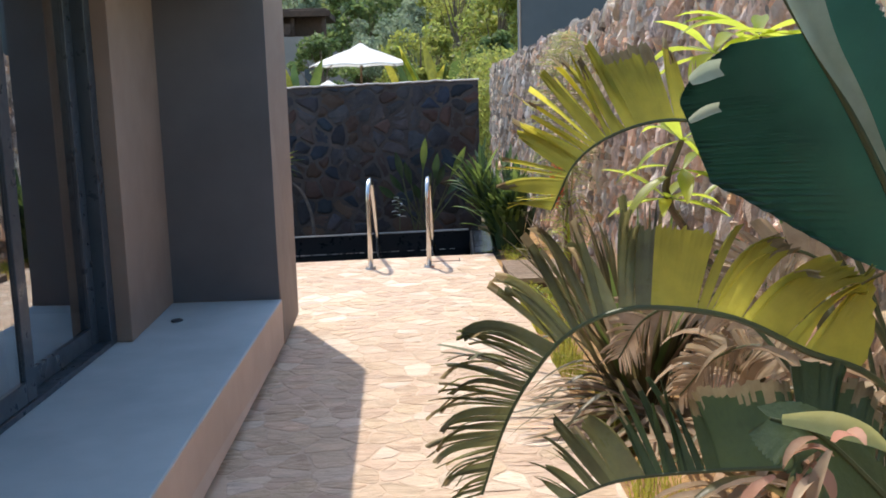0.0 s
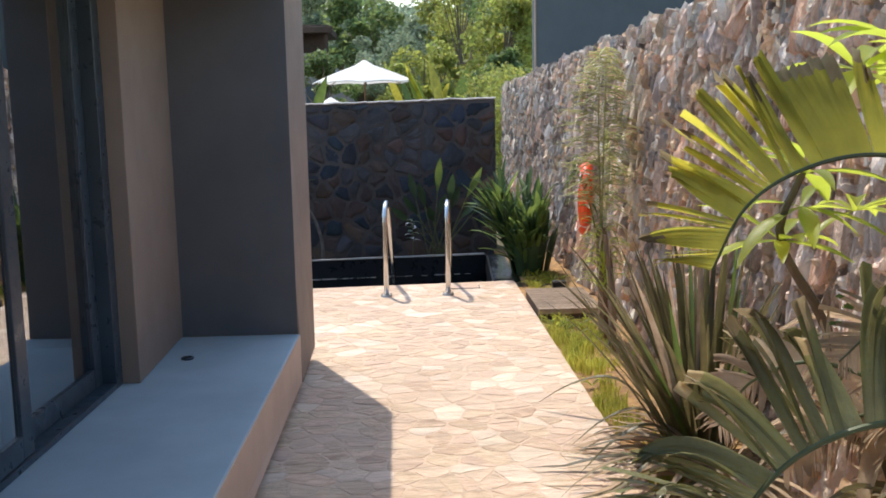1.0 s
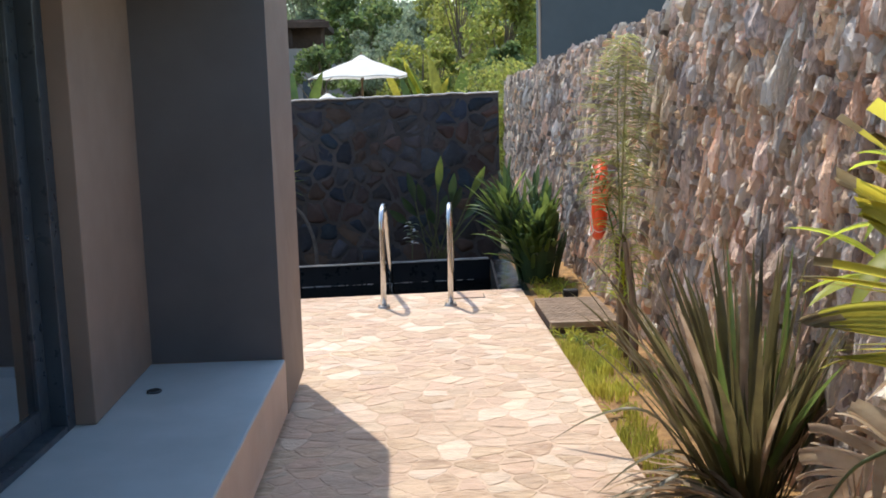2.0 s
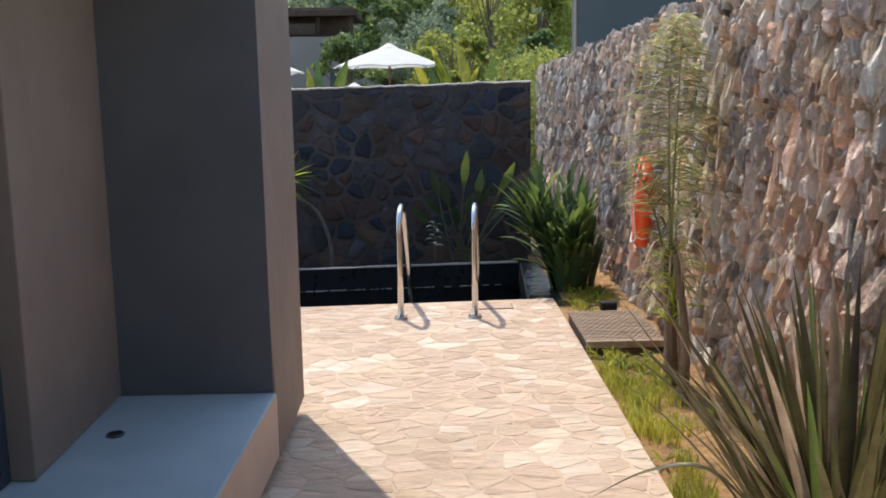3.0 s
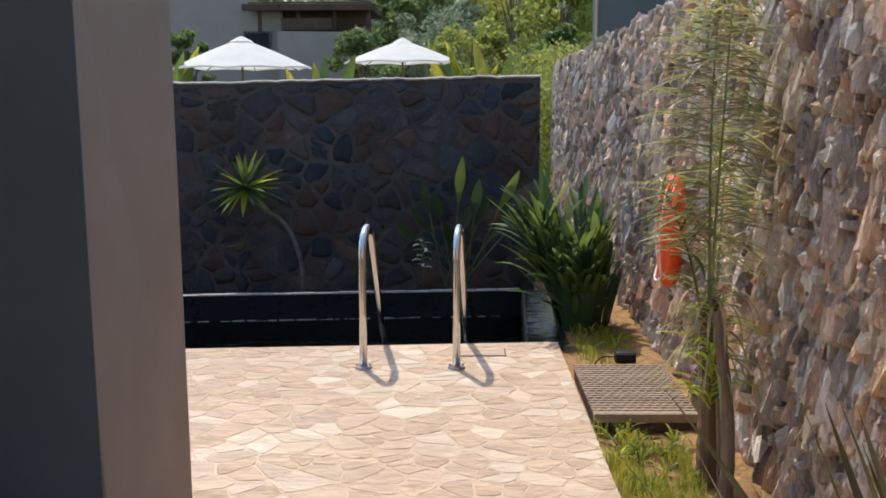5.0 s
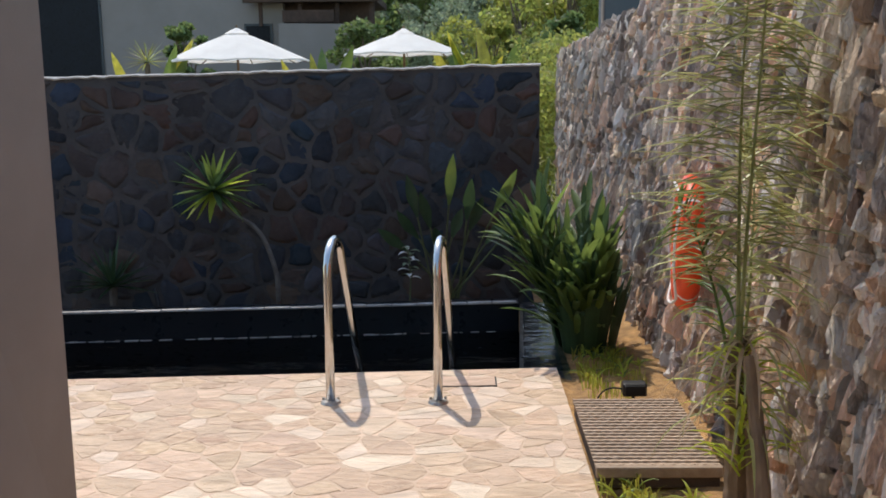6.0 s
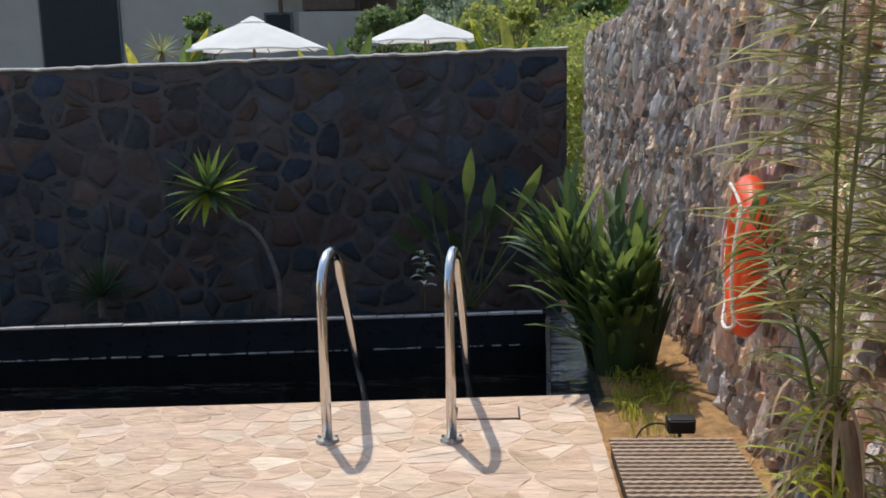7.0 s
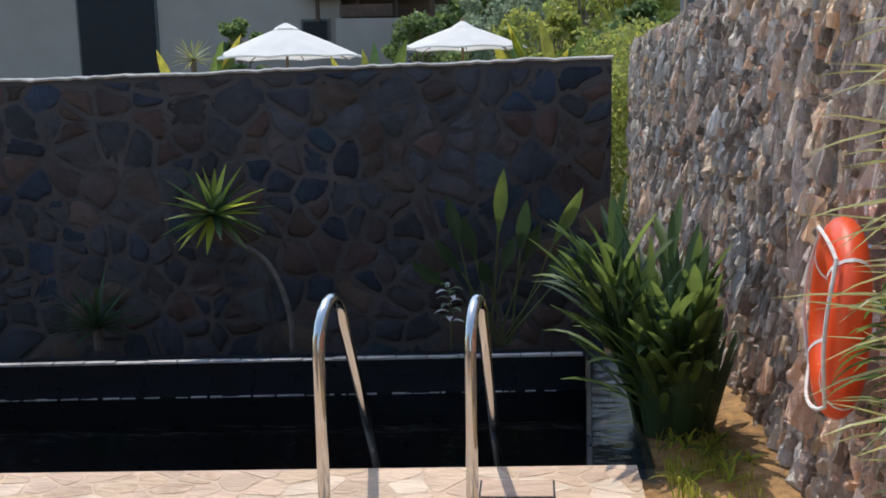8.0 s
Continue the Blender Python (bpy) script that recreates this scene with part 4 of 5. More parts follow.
# flax clump
flax = strap_clump("flax_plant", "clump of stiff olive flax leaves with tan edges", "plant", (1.40, 5.15, -0.03), 150, 1.08, 0.040, 0.66, 0.5, (FLAX, FLAX, FLAX, FLAX, FLAX, STRAP, DRYLEAF), 17, up=0.2, spread=0.14, bias=(-0.06, -0.04))
rf = random.Random(19)
for k in range(70):
    a = rf.uniform(math.pi * 0.62, math.pi * 1.62)
    d = Vector((math.cos(a), math.sin(a), rf.uniform(0.25, 0.8)))
    pts = arc_points(Vector((1.38, 4.95 + rf.uniform(-0.35, 0.2), 0.0)), d, rf.uniform(0.45, 0.85), rf.uniform(0.9, 2.0), 9)
    for p in pts:
        p.z = max(p.z, 0.02)
    part("leaf", ribbon(bmesh.new(), pts, rf.uniform(0.018, 0.04), 0.25), rf.choice((FLAX, DRYLEAF, DRYLEAF)), flax, smooth=True)


for bx, by, ex, ey in ((1.32, 5.55, 0.72, 5.83), (1.30, 5.1, 0.80, 5.19), (1.30, 4.95, 0.78, 4.85), (1.28, 4.7, 0.85, 4.5)):
    pts = spline([(bx, by, 0.02), ((bx * 2 + ex) / 3, (by * 2 + ey) / 3, 0.20), ((bx + ex * 2) / 3, (by + ey * 2) / 3, 0.16), (ex, ey, 0.02)], 12)
    part("leaf", ribbon(bmesh.new(), pts, 0.034, 0.25), FLAX, flax, smooth=True)


# young feather palm
def frond(plant, ctrl, leaflet, n, material, seed, droop=0.5, face=(0, 1, 0), dense=1.0, vee=0.5, rib=0.009):
    r = random.Random(seed)
    line = spline(ctrl, 50)
    fr = part("frond", tube(bmesh.new(), line, [rib * (1.1 - 0.9 * k / 50) for k in range(51)], 6), material, plant)
    for k in range(n):
        t = 0.22 + 0.77 * k / n
        i = min(int(t * 50), 49)
        p = line[i].lerp(line[i + 1], t * 50 - i)
        d = (line[i + 1] - line[i]).normalized()
        out = d.cross(Vector(face)).normalized()
        ln = leaflet * math.sin(math.pi * (0.25 + 0.70 * (t - 0.2) / 0.8)) ** 0.7
        for s in (1, -1):
            aim = out * s + d * (vee + r.gauss(0, 0.28)) + Vector(face) * r.gauss(0, 0.45)
            pts = arc_points(p, aim, ln * r.uniform(0.6, 1.15), droop * r.uniform(0.2, 2.2), 5)
            part("leaflet", ribbon(bmesh.new(), pts, r.uniform(0.010, 0.017), 0.3), material, fr, smooth=True)


palm = thing("young_palm", "young feather palm with slender fibrous trunks by the wall", "palm", (1.40, 7.25, -0.03))
PALMLEAF = mat("palm_leaflet", (0.36, 0.35, 0.15), 0.4, (0.22, 0.24, 0.08), 9.0, 0.1, 90, rnd=0.25, through_light=0.35)
for ctrl, r0 in (([(1.44, 7.42, -0.08), (1.42, 7.38, 0.35), (1.39, 7.34, 0.75)], 0.050), ([(1.40, 7.05, -0.08), (1.42, 7.12, 0.3), (1.40, 7.25, 0.72)], 0.028), ([(1.47, 7.30, -0.08), (1.45, 7.32, 0.3), (1.42, 7.33, 0.62)], 0.024)):
    bm = tube(bmesh.new(), spline(ctrl, 26), [r0 * (1 - 0.012 * k) * (1 + 0.10 * (k % 2)) for k in range(27)], 9)
    part("trunk", bm, PALMBARK, palm, "fibrous brown trunk")
frond(palm, [(1.39, 7.32, 0.55), (1.375, 7.31, 0.95), (1.36, 7.29, 1.3), (1.355, 7.27, 1.62), (1.36, 7.24, 1.92)], 0.32, 115, PALMLEAF, 1, 0.35, (0.1, 1, 0.1), vee=0.15, rib=0.007)
frond(palm, [(1.39, 7.32, 0.6), (1.385, 7.28, 1.05), (1.38, 7.2, 1.5), (1.37, 7.12, 1.80), (1.36, 7.0, 1.93)], 0.22, 60, PALMLEAF, 2, 1.0, (0.3, 1, 0.1), vee=0.3, rib=0.006)
frond(palm, [(1.39, 7.34, 0.55), (1.33, 7.36, 0.85), (1.27, 7.40, 1.05), (1.22, 7.46, 1.16)], 0.18, 26, STRAP, 4, 0.8, (0.5, 1, 0.6), vee=0.6, rib=0.006)
frond(palm, [(1.40, 7.34, 0.55), (1.45, 7.45, 0.9), (1.50, 7.62, 1.2), (1.52, 7.80, 1.32)], 0.22, 30, PALMLEAF, 5, 0.8, (-0.4, 1, 0.4), vee=0.6, rib=0.006)
rp = random.Random(77)
for k in range(60):
    a = rp.uniform(0, 2 * math.pi)
    base = Vector((1.40, 7.3, rp.uniform(0.5, 0.78)))
    pts = arc_points(base, (math.cos(a), math.sin(a), rp.uniform(0.1, 0.9)), rp.uniform(0.16, 0.34), rp.uniform(2.0, 4.5), 8)
    part("dry_fibre", ribbon(bmesh.new(), pts, rp.uniform(0.006, 0.014), 0.3), rp.choice((DRYLEAF, DRYLEAF, PALMLEAF)), palm, smooth=True)
for k in range(54):
    a = rp.uniform(0, 2 * math.pi)
    pts = arc_points((1.40, 7.3, rp.uniform(0.32, 0.72)), (math.cos(a), math.sin(a), rp.uniform(0.2, 1.6)), rp.uniform(0.12, 0.27), rp.uniform(0.6, 2.0), 6)
    part("shoot", ribbon(bmesh.new(), pts, 0.014, 0.3), BRIGHTLEAF, palm, smooth=True)

# plants round the pool
shrub = thing("strap_leaf_shrub", "dense dark green strap-leaved shrub beside the pool channel", "shrub", (1.27, 10.05, -0.04))
rs = random.Random(23)
for k in range(32):
    a, q = rs.uniform(0, 2 * math.pi), 0.15 * math.sqrt(rs.random())
    lean = rs.uniform(0.03, 0.30)
    foot = Vector((1.27 + q * math.cos(a), 10.05 + q * math.sin(a), -0.04))
    stem = arc_points(foot, (lean * math.cos(a) - 0.10, lean * math.sin(a) - 0.06, 1.0), rs.uniform(0.26, 0.86), 0.1, 6)
    part("stem", tube(bmesh.new(), stem, 0.013, 6), SHADESTRAP, shrub, smooth=True)
    for m in range(14):
        b = rs.uniform(0, 2 * math.pi)
        tilt = rs.uniform(0.1, 0.95)
        base = stem[-1].lerp(stem[1], 0.95 * rs.random())
        d = (math.cos(b) * math.sin(tilt) + 0.3 * math.cos(a) - 0.10, math.sin(b) * math.sin(tilt) + 0.3 * math.sin(a) - 0.05, math.cos(tilt) + 0.2)
        pts = arc_points(base, d, rs.uniform(0.28, 0.46), rs.uniform(0.15, 0.8) * (0.3 + tilt), 7)
        for p in pts:
            p.x = min(p.x, 1.30 + (p.x - 1.30) * 0.55)
        part("leaf", ribbon(bmesh.new(), pts, rs.uniform(0.034, 0.056), 0.2, 0.45, 0.12, 0.6), rs.choice((STRAP, STRAP, SHADESTRAP)), shrub, smooth=True)
# Foot leaves in the shade colour darken the base of the clump.
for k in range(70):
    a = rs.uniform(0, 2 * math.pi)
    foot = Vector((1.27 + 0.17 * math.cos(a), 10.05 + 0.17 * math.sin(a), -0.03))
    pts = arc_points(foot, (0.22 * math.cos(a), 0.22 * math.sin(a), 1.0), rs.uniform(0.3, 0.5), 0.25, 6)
    part("leaf", ribbon(bmesh.new(), pts, 0.055, 0.2, 0.6, 0.1, 0.5), SHADESTRAP, shrub, smooth=True)

yucca = thing("yucca", "small yucca with a curved pale stem under the back wall", "yucca", (-0.80, 11.45, -0.05))
part("stem", tube(bmesh.new(), spline([(-0.80, 11.45, -0.08), (-0.81, 11.45, 0.15), (-0.88, 11.45, 0.38), (-0.97, 11.45, 0.51), (-1.10, 11.45, 0.59), (-1.24, 11.45, 0.74)], 30), [0.019 - 0.0002 * k for k in range(31)], 8), PALEBARK, yucca, "curved pale stem", smooth=True)


def rosette(plant, c, count, length, width, materials, seed, low=-0.6):
    r = random.Random(seed)
    for k in range(count):
        a, z = k * 2.399, low + (1 - low) * (k + 0.5) / count
        s = math.sqrt(max(0, 1 - z * z))
        pts = arc_points(c, (s * math.cos(a), s * math.sin(a), z), length * r.uniform(0.8, 1.1), 0.25 * r.random(), 6)
        part("leaf", ribbon(bmesh.new(), pts, width * r.uniform(0.8, 1.1), 0.3, 0.6), r.choice(materials), plant, smooth=True)


rosette(yucca, (-1.24, 11.45, 0.76), 42, 0.35, 0.042, (STRAP, STRAP, SHADESTRAP, BRIGHTLEAF), 3, -0.75)
yucca_b = thing("yucca", "low dark yucca rosette in the shade of the wall", "yucca", (-2.02, 11.45, -0.05))
part("stem", tube(bmesh.new(), [(-2.02, 11.45, -0.08), (-2.02, 11.45, 0.06)], 0.03, 8), PALEBARK, yucca_b)
rosette(yucca_b, (-2.02, 11.45, 0.06), 34, 0.36, 0.032, (SHADESTRAP,), 5, -0.1)

crane = thing("crane_flower_plant", "shaded clump of upright paddle leaves by the back wall", "plant", (0.42, 11.5, -0.05))
rc = random.Random(41)
# First two leaves take the lit green, the others the shade-coloured copy.
for k, (tx, tz) in enumerate(((0.49, 1.02), (0.94, 0.90), (0.25, 0.75), (0.70, 0.70), (0.08, 0.62), (0.55, 0.62), (0.88, 0.55), (-0.05, 0.5), (0.35, 0.5), (1.05, 0.62), (0.15, 0.86), (0.62, 0.85))):
    base = Vector((0.42 + rc.uniform(-0.1, 0.1), 11.5, -0.05))
    tip = Vector((tx, 11.42 + rc.uniform(-0.12, 0.1), tz))
    knee = base.lerp(tip, 0.62) + Vector((0, 0, 0.04))
    lf = part("leaf", tube(bmesh.new(), [base, base.lerp(knee, 0.5), knee], 0.007, 5), MIDRIB, crane)
    part("blade", ribbon(bmesh.new(), [knee.lerp(tip, i / 7) for i in range(8)], 0.085, 0.2, 0.2, 0.0, 0.45, Vector((1, 0.3 * rc.uniform(-1, 1), 0))), STRAP if k < 2 else SHADESTRAP, lf, smooth=True)
seedling = thing("variegated_seedling", "little pale variegated plant beside the ladder's far wall", "plant", (0.17, 11.3, -0.05))
part("stem", tube(bmesh.new(), [(0.17, 11.3, -0.06), (0.18, 11.3, 0.15), (0.16, 11.3, 0.36)], 0.006, 5), MIDRIB, seedling)
rs = random.Random(6)
for k in range(16):
    a = k * 2.4
    pts = arc_points((0.17, 11.3, 0.14 + 0.015 * k), (math.cos(a), math.sin(a), 0.4), 0.09, 1.0, 5)
    part("leaf", ribbon(bmesh.new(), pts, 0.04, 0.2, 0.2, 0.0, 0.4), FOLIAGE_GREY if k % 2 else ROPE, seedling, smooth=True)


def grass_patch(name, label, count, spots, height, seed, material=GRASS):
    """Many thin blades in one mesh."""
    r = random.Random(seed)
    V, Fc = [], []
    for k in range(count):
        x0, x1, y0, y1 = spots[r.randrange(len(spots))]
        x, y = r.uniform(x0, x1), r.uniform(y0, y1)
        if noise.noise((x * 6, y * 4, 2.0)) < 0.04 + r.uniform(-0.22, 0.22):
            continue
        h, a = height * r.uniform(0.35, 1.1), r.uniform(0, 2 * math.pi)
        w = r.uniform(0.0012, 0.003)
        dx, dy = math.cos(a) * h * r.uniform(0.2, 1.1), math.sin(a) * h * r.uniform(0.2, 1.1)
        i = len(V)
        V += [(x - w, y, -0.04), (x + w, y, -0.04), (x + dx * 0.4 - w, y + dy * 0.4, h * 0.6), (x + dx * 0.4 + w, y + dy * 0.4, h * 0.6), (x + dx, y + dy, h * 0.85)]
        Fc += [(i, i + 1, i + 3, i + 2), (i + 2, i + 3, i + 4)]
    me = bpy.data.meshes.new(name)
    me.from_pydata(V, [], Fc)
    me.materials.append(material)
    return tagged(new(name, me), label, "grass", kind="stuff")


grass_patch("grass", "patchy sunlit grass along the terrace edge", 5200, [(1.06, 1.24, 5.3, 8.0), (1.06, 1.28, 3.0, 5.3), (1.08, 1.40, 6.6, 7.9)], 0.075, 1)
grass_patch("grass", "yellow-green weeds beside the pool channel", 800, [(1.16, 1.40, 9.05, 9.75), (1.16, 1.5, 9.3, 9.9)], 0.055, 2)
grass_patch("grass", "thin grass at the foot of the paddle plant", 5000, [(0.98 + 0.08, 1.6, 1.2, 3.2)], 0.10, 3)
rw = random.Random(55)
for k in range(26):
    x, y = rw.uniform(1.09, 1.55), rw.choice((rw.uniform(6.0, 8.0), rw.uniform(9.1, 9.9), rw.uniform(7.6, 8.0)))
    w = thing("weed", "small green weed growing in the soil bed", "weed", (x, y, -0.03), "weeds in the bed")
    for j in range(9):
        a = rw.uniform(0, 6.28)
        part("leaf", ribbon(bmesh.new(), arc_points((x, y, -0.02), (math.cos(a), math.sin(a), rw.uniform(0.5, 1.8)), rw.uniform(0.06, 0.15), 1.2, 5), 0.014, 0.25, 0.3), rw.choice((GRASS, BRIGHTLEAF, STRAP)), w, smooth=True)


# ---- trees and hedges behind the walls ----
def leaf_cloud(name, centres, size, seed, material, parent, long=1.7):
    """Thousands of small pointed leaves round the given places."""
    r = np.random.RandomState(seed)
    n = len(centres)
    d = r.normal(size=(n, 3))
    d[:, 2] -= 0.25
    d /= np.linalg.norm(d, axis=1)[:, None]
    s = np.cross(d, r.normal(size=(n, 3)))
    s /= np.linalg.norm(s, axis=1)[:, None]
    ln = (size * r.uniform(0.6, 1.3, n))[:, None]
    w = ln / long / 2
    quad = np.stack([centres - d * ln * 0.5, centres + s * w, centres + d * ln * 0.5, centres - s * w], 1).reshape(-1, 3)
    me = bpy.data.meshes.new(name)
    me.from_pydata(quad.tolist(), [], [(4 * k, 4 * k + 1, 4 * k + 2, 4 * k + 3) for k in range(n)])
    me.materials.append(material)
    ob = new(name, me)
    ob.parent = parent
    ob.matrix_parent_inverse = parent.matrix_basis.inverted()
    return ob


def tree(x, y, height, radius, material, seed, label, clumps=26, leaves=150, size=0.28, crown_from=0.3, squash=1.0):
    r = np.random.RandomState(seed)
    t = thing("tree", label, "tree", (x, y, -0.06), "garden trees")
    bm = bmesh.new()
    top = Vector((x + r.uniform(-0.3, 0.3), y, height * 0.8))
    trunk = spline([(x, y, -0.1), (x + r.uniform(-0.2, 0.2), y, height * 0.3), top], 12)
    tube(bm, trunk, [0.035 * height * (1 - 0.065 * k) * 0.6 for k in range(13)], 8)
    pts = []
    for k in range(clumps):
        a, f = r.uniform(0, 6.283), r.uniform(0, 1)
        z = height * (crown_from + (1 - crown_from) * f)
        prof = math.sqrt(max(0.06, math.sin(math.pi * (0.12 + 0.83 * f)))) * radius * squash
        rr = prof * math.sqrt(r.uniform(0.15, 1.0))
        c = Vector((x + rr * math.cos(a), y + rr * math.sin(a), z))
        i = min(int(f * 8) + 2, 11)
        tube(bm, [trunk[i], trunk[i].lerp(c, 0.55) + Vector((0, 0, -0.05 * height * 0.2)), c], [0.03, 0.02, 0.008], 5, False)
        cr = radius * r.uniform(0.2, 0.42)
        v = r.normal(size=(leaves, 3))
        v /= np.linalg.norm(v, axis=1)[:, None]
        v *= (cr * r.uniform(0.25, 1.0, leaves) ** 0.6)[:, None]
        v[:, 2] *= 0.7
        pts.append(v + np.array(c))
    part("trunk", bm, BARK, t)
    leaf_cloud("crown", np.concatenate(pts), size, seed, material, t)
    return t


TREES = (
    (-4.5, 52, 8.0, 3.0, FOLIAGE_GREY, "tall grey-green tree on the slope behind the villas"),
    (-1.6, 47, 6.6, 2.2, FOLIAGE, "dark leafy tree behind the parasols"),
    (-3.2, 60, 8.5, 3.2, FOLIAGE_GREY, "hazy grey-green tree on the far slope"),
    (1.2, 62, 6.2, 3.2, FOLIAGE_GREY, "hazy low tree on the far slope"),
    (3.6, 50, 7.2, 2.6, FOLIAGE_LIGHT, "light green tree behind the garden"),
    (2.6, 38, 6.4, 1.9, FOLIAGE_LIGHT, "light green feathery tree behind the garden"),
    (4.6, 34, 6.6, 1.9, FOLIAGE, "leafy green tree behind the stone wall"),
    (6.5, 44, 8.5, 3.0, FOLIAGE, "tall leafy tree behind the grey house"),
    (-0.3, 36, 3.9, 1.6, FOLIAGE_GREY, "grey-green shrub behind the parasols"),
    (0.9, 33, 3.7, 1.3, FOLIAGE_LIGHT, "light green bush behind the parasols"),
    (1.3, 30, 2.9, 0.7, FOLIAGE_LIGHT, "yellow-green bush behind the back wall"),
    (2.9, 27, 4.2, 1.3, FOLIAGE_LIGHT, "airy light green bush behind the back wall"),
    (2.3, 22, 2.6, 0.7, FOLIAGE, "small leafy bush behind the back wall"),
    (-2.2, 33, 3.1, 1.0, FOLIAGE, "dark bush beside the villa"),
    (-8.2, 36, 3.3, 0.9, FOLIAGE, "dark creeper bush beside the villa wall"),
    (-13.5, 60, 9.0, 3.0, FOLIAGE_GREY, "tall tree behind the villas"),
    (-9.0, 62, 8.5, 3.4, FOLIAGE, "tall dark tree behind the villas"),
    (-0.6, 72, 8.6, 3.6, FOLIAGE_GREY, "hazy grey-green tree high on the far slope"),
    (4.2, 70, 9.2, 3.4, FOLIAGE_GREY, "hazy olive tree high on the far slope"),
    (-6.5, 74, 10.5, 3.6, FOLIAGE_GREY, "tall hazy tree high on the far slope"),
)
for k, (x, y, h, rad, m, label) in enumerate(TREES):
    near = y < 40
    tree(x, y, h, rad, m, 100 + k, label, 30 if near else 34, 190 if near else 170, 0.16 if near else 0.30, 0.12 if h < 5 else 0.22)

for k, (x, y, h, label) in enumerate(((-2.25, 24, 2.3, "upright banana leaves behind the back wall"), (1.28, 24.0, 2.75, "tall banana leaves behind the back wall"), (0.75, 29.5, 2.6, "yellow-green banana leaves behind the wall"), (-6.15, 25.5, 2.6, "banana leaves beside the parasol"))):
    b = thing("banana_plant", label, "plant", (x, y, -0.06), "banana plants")
    rb = random.Random(60 + k)
    for j in range(4):
        a = rb.uniform(0, 6.28)
        d = Vector((math.cos(a) * 0.35, math.sin(a) * 0.35, 1))
        pts = arc_points((x, y, 0.0), d, h * rb.uniform(0.85, 1.1), 0.35, 12)
        lf = part("leaf", tube(bmesh.new(), pts[:8], 0.03, 5), MIDRIB, b)
        part("blade", ribbon(bmesh.new(), pts[5:], 0.34 if k == 1 else 0.24, 0.18, 0.3, 0.0, 0.5, Vector((math.sin(a * 3), math.cos(a * 3) * 0.3, 0.1))), STRAP if j % 2 else BROADLEAF, lf, smooth=True)

for k, (x, y, z, n) in enumerate(((2.45, 21.0, 1.75, 90), (2.15, 17.5, 1.55, 70), (-6.3, 26.0, 2.0, 50))):
    sp = thing("spiky_shrub", "pale spiky rosette shrub behind the wall", "shrub", (x, y, -0.06), "spiky shrubs")
    part("stem", tube(bmesh.new(), [(x, y, -0.1), (x, y, z)], 0.06, 8), BARK, sp)
    rosette(sp, (x, y, z), n, 0.55, 0.03, (FLAX, FOLIAGE_GREY, GRASS), 70 + k, -0.4)

# creeper-covered gap between the two stone walls
hedge = thing("creeper_hedge", "sunlit yellow-green creeper hedge in the wall gap", "hedge", (1.45, 16.6, -0.06))
part("stem", tube(bmesh.new(), [(1.45, 16.6, -0.1), (1.42, 16.6, 0.6), (1.46, 16.6, 1.2)], 0.03, 6), BARK, hedge)
rh = np.random.RandomState(9)
pts = np.stack([rh.uniform(0.8, 1.95, 7000), rh.normal(16.5, 0.2, 7000), rh.uniform(-0.05, 1.58, 7000) + rh.normal(0, 0.05, 7000)], 1)
leaf_cloud("foliage", pts, 0.055, 9, FOLIAGE_LIGHT, hedge, 1.4)
hedge2 = thing("wild_hedge", "unkempt light green hedge running behind the stone wall", "hedge", (1.6, 21, -0.06))
part("stem", tube(bmesh.new(), [(1.7, 21, -0.1), (1.7, 21, 1.0)], 0.03, 6), BARK, hedge2)
pts = np.stack([rh.normal(2.10, 0.25, 7000), rh.uniform(19.0, 23.0, 7000), 2.15 * rh.uniform(0, 1, 7000) ** 0.6 + rh.normal(0, 0.08, 7000)], 1)
leaf_cloud("foliage", pts, 0.09, 10, FOLIAGE_LIGHT, hedge2, 1.8)

# far slope
bm = bmesh.new()
hx, hy = 70, 16
g = [[bm.verts.new((-260 + 520 * i / hx, 75 + 260 * j / hy, -0.2 + (j / hy) ** 0.8 * 27 + 2.2 * noise.noise((i * 0.35, j * 0.5, 3.0)) * min(1, j / 3))) for j in range(hy + 1)] for i in range(hx + 1)]
for i in range(hx):
    for j in range(hy):
        bm.faces.new((g[i][j], g[i + 1][j], g[i + 1][j + 1], g[i][j + 1]))
# Distance haze is mixed into the slope's colour.
SLOPE = mat("hazy_wooded_slope", (0.11, 0.14, 0.09), 0.9, (0.06, 0.085, 0.055), 0.25, 0.0, stain=0.3, sscale=0.05)
tagged(part("hill_backdrop", bm, SLOPE, smooth=True), "wooded grey-green slope in the distance", "hill", kind="structure")

wood = tagged(new("far_woods"), "hazy grey-green woods on the distant slope", "woods", kind="stuff")
rw = np.random.RandomState(77)
heart = np.stack([rw.uniform(-45, 40, 420), rw.uniform(82, 210, 420), np.zeros(420)], 1)
heart[:, 2] = -0.2 + ((heart[:, 1] - 75) / 260) ** 0.8 * 27 + rw.uniform(0.5, 4.5, 420)
pts = np.repeat(heart, 60, 0) + rw.normal(size=(420 * 60, 3)) * (1.5, 1.5, 1.2)
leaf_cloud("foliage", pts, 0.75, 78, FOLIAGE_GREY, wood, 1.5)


# ---- laid pieces, last ----
def jittered(x0, x1, y0, y1, dx, dy, amount, r):
    pts, row, y = [], 0, y0
    while y < y1:
        x = x0 + (dx / 2 if row % 2 else 0)
        while x < x1:
            pts.append((x + r.uniform(-amount, amount) * dx, y + r.uniform(-amount, amount) * dy))
            x += dx
        y += dy
        row += 1
    return pts


def thin_out(points, r, share):
    return [p for p in points if r.random() > share]


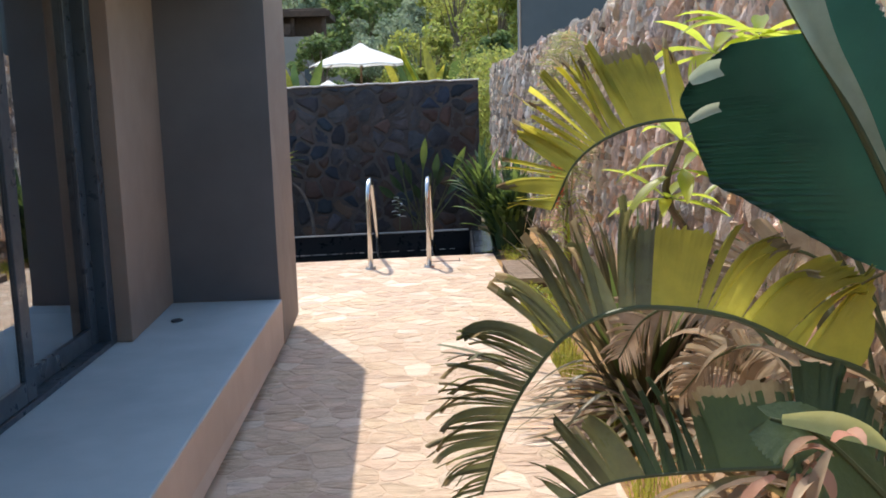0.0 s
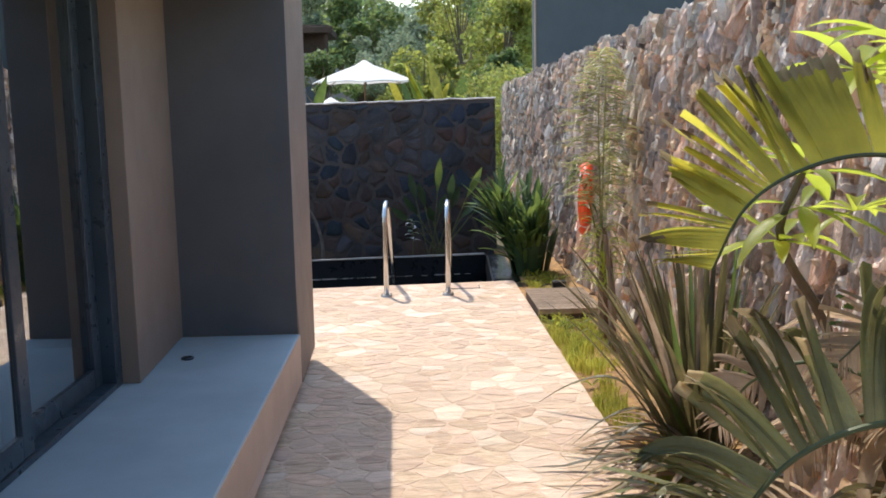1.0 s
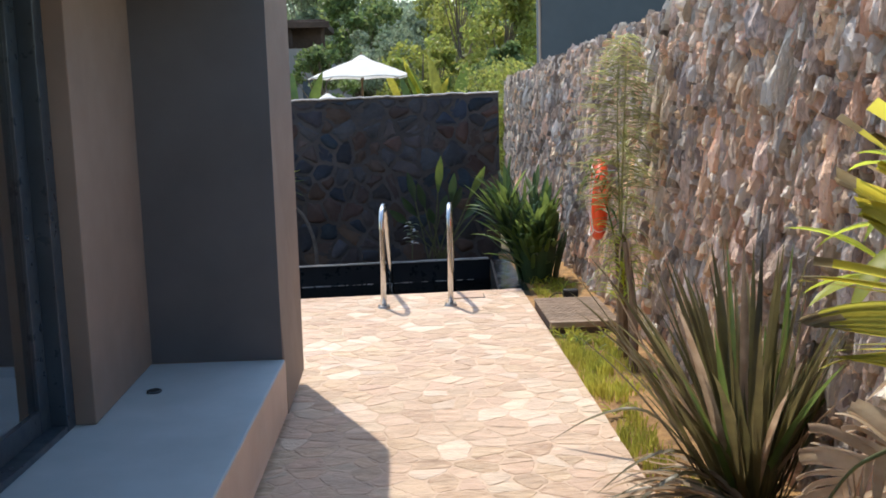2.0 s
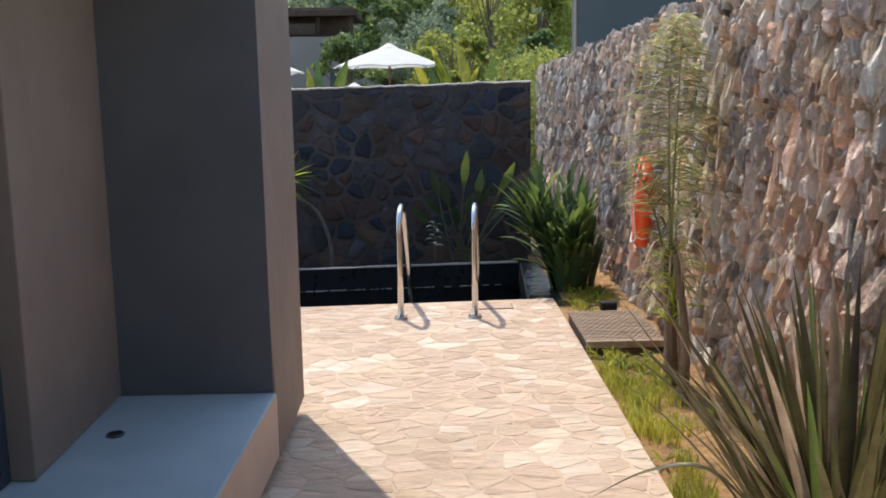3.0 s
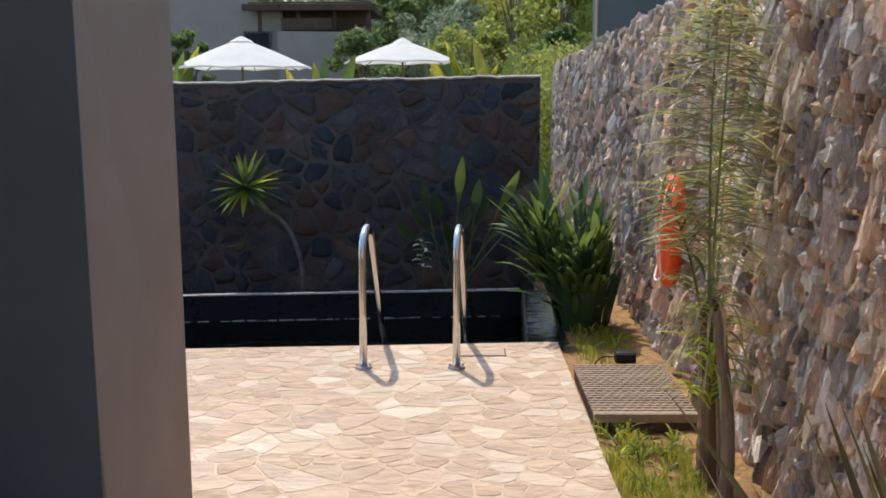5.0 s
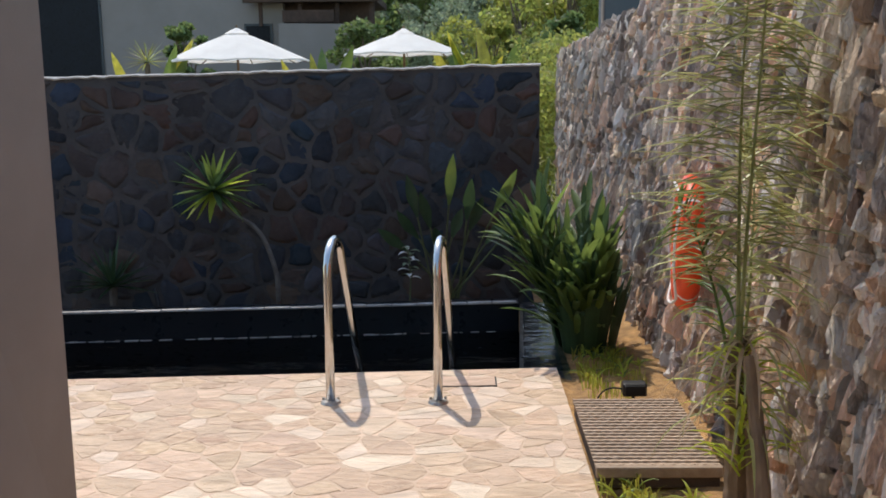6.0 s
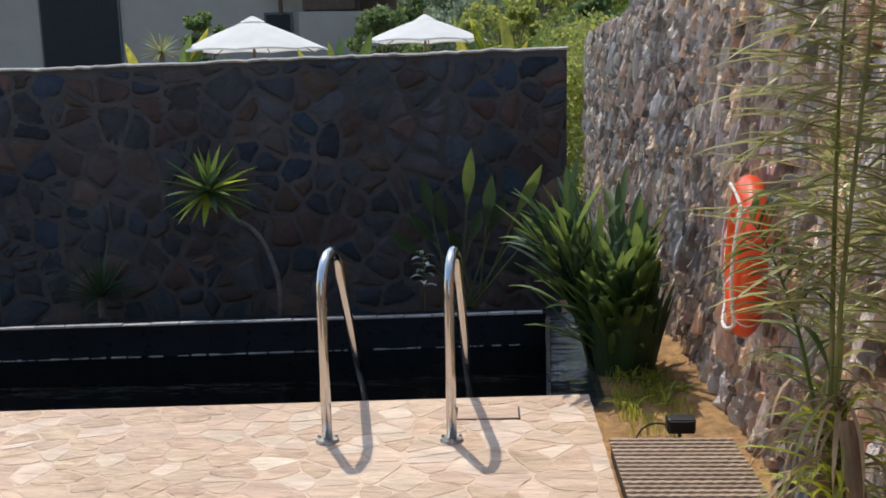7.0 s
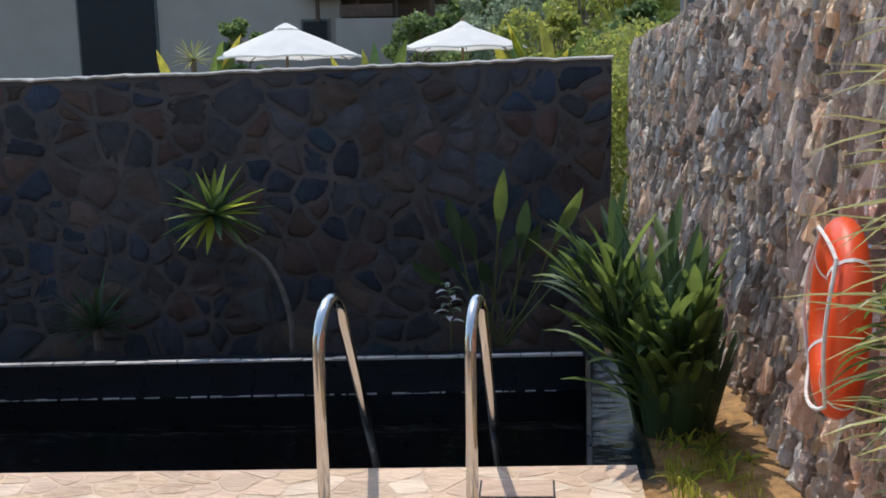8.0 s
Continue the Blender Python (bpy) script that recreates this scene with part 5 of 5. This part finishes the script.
def flagstones():
    r = random.Random(11)
    def scatter(x0, x1, y0, y1, dx, dy):
        pts = jittered(x0, x1, y0, y1, dx, dy, 0.5, r)
        return [p for p in pts if r.random() > 0.30 + 0.22 * noise.noise((p[0] * 2.2, p[1] * 2.2, 0))]
    pts = scatter(-1.5, 1.15, 2.6, 9.7, 0.165, 0.080) + scatter(-4.0, -1.5, 7.0, 9.6, 0.16, 0.12) + scatter(-0.7, 1.15, -1.5, 2.6, 0.2, 0.15)
    cells = voronoi(pts, [(1, 0, 1.055), (-0.07, 1, 9.469)], 0.008, 0.34)
    rest = bmesh.new()
    made = 0
    for poly in sorted(cells, key=lambda c: abs(c[0][1] - 6.5) + abs(c[0][0] - 0.2)):
        y = sum(p[1] for p in poly) / len(poly)
        x = sum(p[0] for p in poly) / len(poly)
        if x < -0.62 and y < 6.6:
            continue
        target = bmesh.new() if made < 300 else rest
        stone_from(target, poly, 0.004, 0.0008, lambda u, v, w: (u, v, w - 0.0035), r, 0.004, 0.95, True)
        if made < 300:
            part("flagstone", target, FLAG, terrace)
        made += 1
    tagged(part("flagstones", rest, FLAG, terrace), kind="stuff")


def back_stones():
    r = random.Random(5)
    pts = thin_out(jittered(-4.4, 1.3, -0.2, 1.75, 0.165, 0.135, 0.5, r), r, 0.33)
    cells = voronoi(pts, [(1, 0, BX1), (-1, 0, 4.3), (0, 1, 1.585), (-0.018, 1, 1.585)], 0.030, 0.5)
    for poly in cells:
        bm = bmesh.new()
        stone_from(bm, poly, r.uniform(-0.004, 0.003), 0.010, lambda u, v, w: (u, back_y(u) + 0.040 - w, v), r, 0.020, r.uniform(0.6, 0.8), True)
        bmesh.ops.recalc_face_normals(bm, faces=bm.faces)
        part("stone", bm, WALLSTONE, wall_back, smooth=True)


def shard(seed, cuts, material):
    """A split stone on edge, open at the back: a flat-fronted block with vertical flutes and a broken, rounded top."""
    r = random.Random(seed)
    bm = bmesh.new()
    bmesh.ops.create_cube(bm, size=1)
    bmesh.ops.delete(bm, geom=[f for f in bm.faces if f.normal.x > 0.5], context="FACES_ONLY")
    bmesh.ops.subdivide_edges(bm, edges=bm.edges[:], cuts=cuts, use_grid_fill=True)
    off = Vector((r.uniform(0, 50), r.uniform(0, 50), r.uniform(0, 50)))
    size = Vector((0.12, 0.075, 0.17))
    slant = r.uniform(-0.4, 0.4)
    for v in bm.verts:
        c = v.co.copy()
        edge = max(abs(c.y), abs(c.z)) * 2
        c.x += 0.12 * edge ** 6 if c.x < 0 else 0
        q = Vector((c.x * size.x, c.y * size.y, c.z * size.z * 0.35))
        flute = 1.3 * abs(noise.noise(Vector((c.y * 3.1, c.z * 0.7, 0)) + off)) + 0.5 * abs(noise.noise(Vector((c.y * 7, c.z * 2.2, 3)) + off))
        rag = noise.noise_vector(q * 30 + off) * 0.014 + noise.noise_vector(q * 80 + off) * 0.012
        v.co = c + Vector((rag.x / size.x + 0.30 * flute * (c.x < 0), rag.y / size.y, rag.z / size.z))
        if c.z > 0:
            v.co.z += c.z * (slant * c.y + 0.5 * noise.noise((c.y * 4 + off.x, off.y, 0)))
    return mesh_of("rough_stone", bm, material)


def right_stones():
    r = random.Random(21)
    kinds = [shard(k, 4, ROUGHSTONE) for k in range(20)]
    grey_kinds = [shard(k, 4, GREYSTONE) for k in range(20)]
    small = [shard(100 + k, 2, ROUGHSTONE) for k in range(12)]
    spots, chips = [], []
    y = 0.0
    while y < 15.9:
        w = r.uniform(0.034, 0.080) * (1.4 if y < 2.5 else 1.0)
        z = -0.12 + r.uniform(0, 0.12)
        while z < right_top(y) - 0.03:
            h = r.choice((r.uniform(0.07, 0.15), r.uniform(0.14, 0.36)))
            if z + h > right_top(y) + 0.03:
                h = max(right_top(y) + r.uniform(-0.02, 0.03) - z, 0.06)
            spots.append((y + r.uniform(-0.02, 0.02), z + h / 2, w * r.uniform(1.0, 1.5), h * r.uniform(1.05, 1.35)))
            z += h * 0.92
        y += w * 0.9
    for k in range(9000):
        y = r.uniform(2.5, 15.9)
        chips.append((y, r.uniform(-0.05, right_top(y)), r.uniform(0.010, 0.026), r.choice((r.uniform(0.025, 0.06), r.uniform(0.05, 0.14)))))
    spots.sort(key=lambda s: abs(s[0] - 6.6))

    def corners(me):
        co = np.empty(len(me.vertices) * 3, dtype=np.float32)
        me.vertices.foreach_get("co", co)
        return co.reshape(-1, 3), [tuple(p.vertices) for p in me.polygons]
    arrays, little = [corners(me) for me in kinds], [corners(me) for me in small]
    rest_v, rest_f, rest_m, base = [], [], [], 0
    for k, (y, z, w, h) in enumerate(spots + chips):
        chip = k >= len(spots)
        kind = r.randrange(len(small if chip else kinds))
        grey = r.random() < 0.6 * min(max((y - 6.0) / 4.0, 0.05), 1.0)
        deep = r.uniform(0.04, 0.09) if chip else r.uniform(0.08, 0.17)
        out = WX - 0.035 - r.uniform(-0.03, 0.04) if chip else WX + 0.02 - r.uniform(-0.025, 0.055)
        m = Matrix.LocRotScale((out, y, z), Euler((r.gauss(0, 0.12), r.gauss(0.23, 0.13), r.gauss(0.05, 0.22))), (deep, w, h))
        if k < 300:
            ob = new("rough_stone", (grey_kinds if grey else kinds)[kind])
            ob.parent = wall_right
            ob.matrix_basis = m
        else:
            co, faces = (little if chip else arrays)[kind]
            mm = np.array(m)
            rest_v.append(co @ mm[:3, :3].T + mm[:3, 3])
            rest_f += [tuple(i + base for i in f) for f in faces]
            rest_m += [int(grey)] * len(faces)
            base += len(co)
    me = bpy.data.meshes.new("rough_stones")
    me.from_pydata(np.concatenate(rest_v).tolist(), [], rest_f)
    me.materials.append(ROUGHSTONE)
    me.materials.append(GREYSTONE)
    me.polygons.foreach_set("material_index", rest_m)
    ob = new("rough_stones", me)
    ob.parent = wall_right
    tagged(ob, kind="stuff")


flagstones()
back_stones()
right_stones()
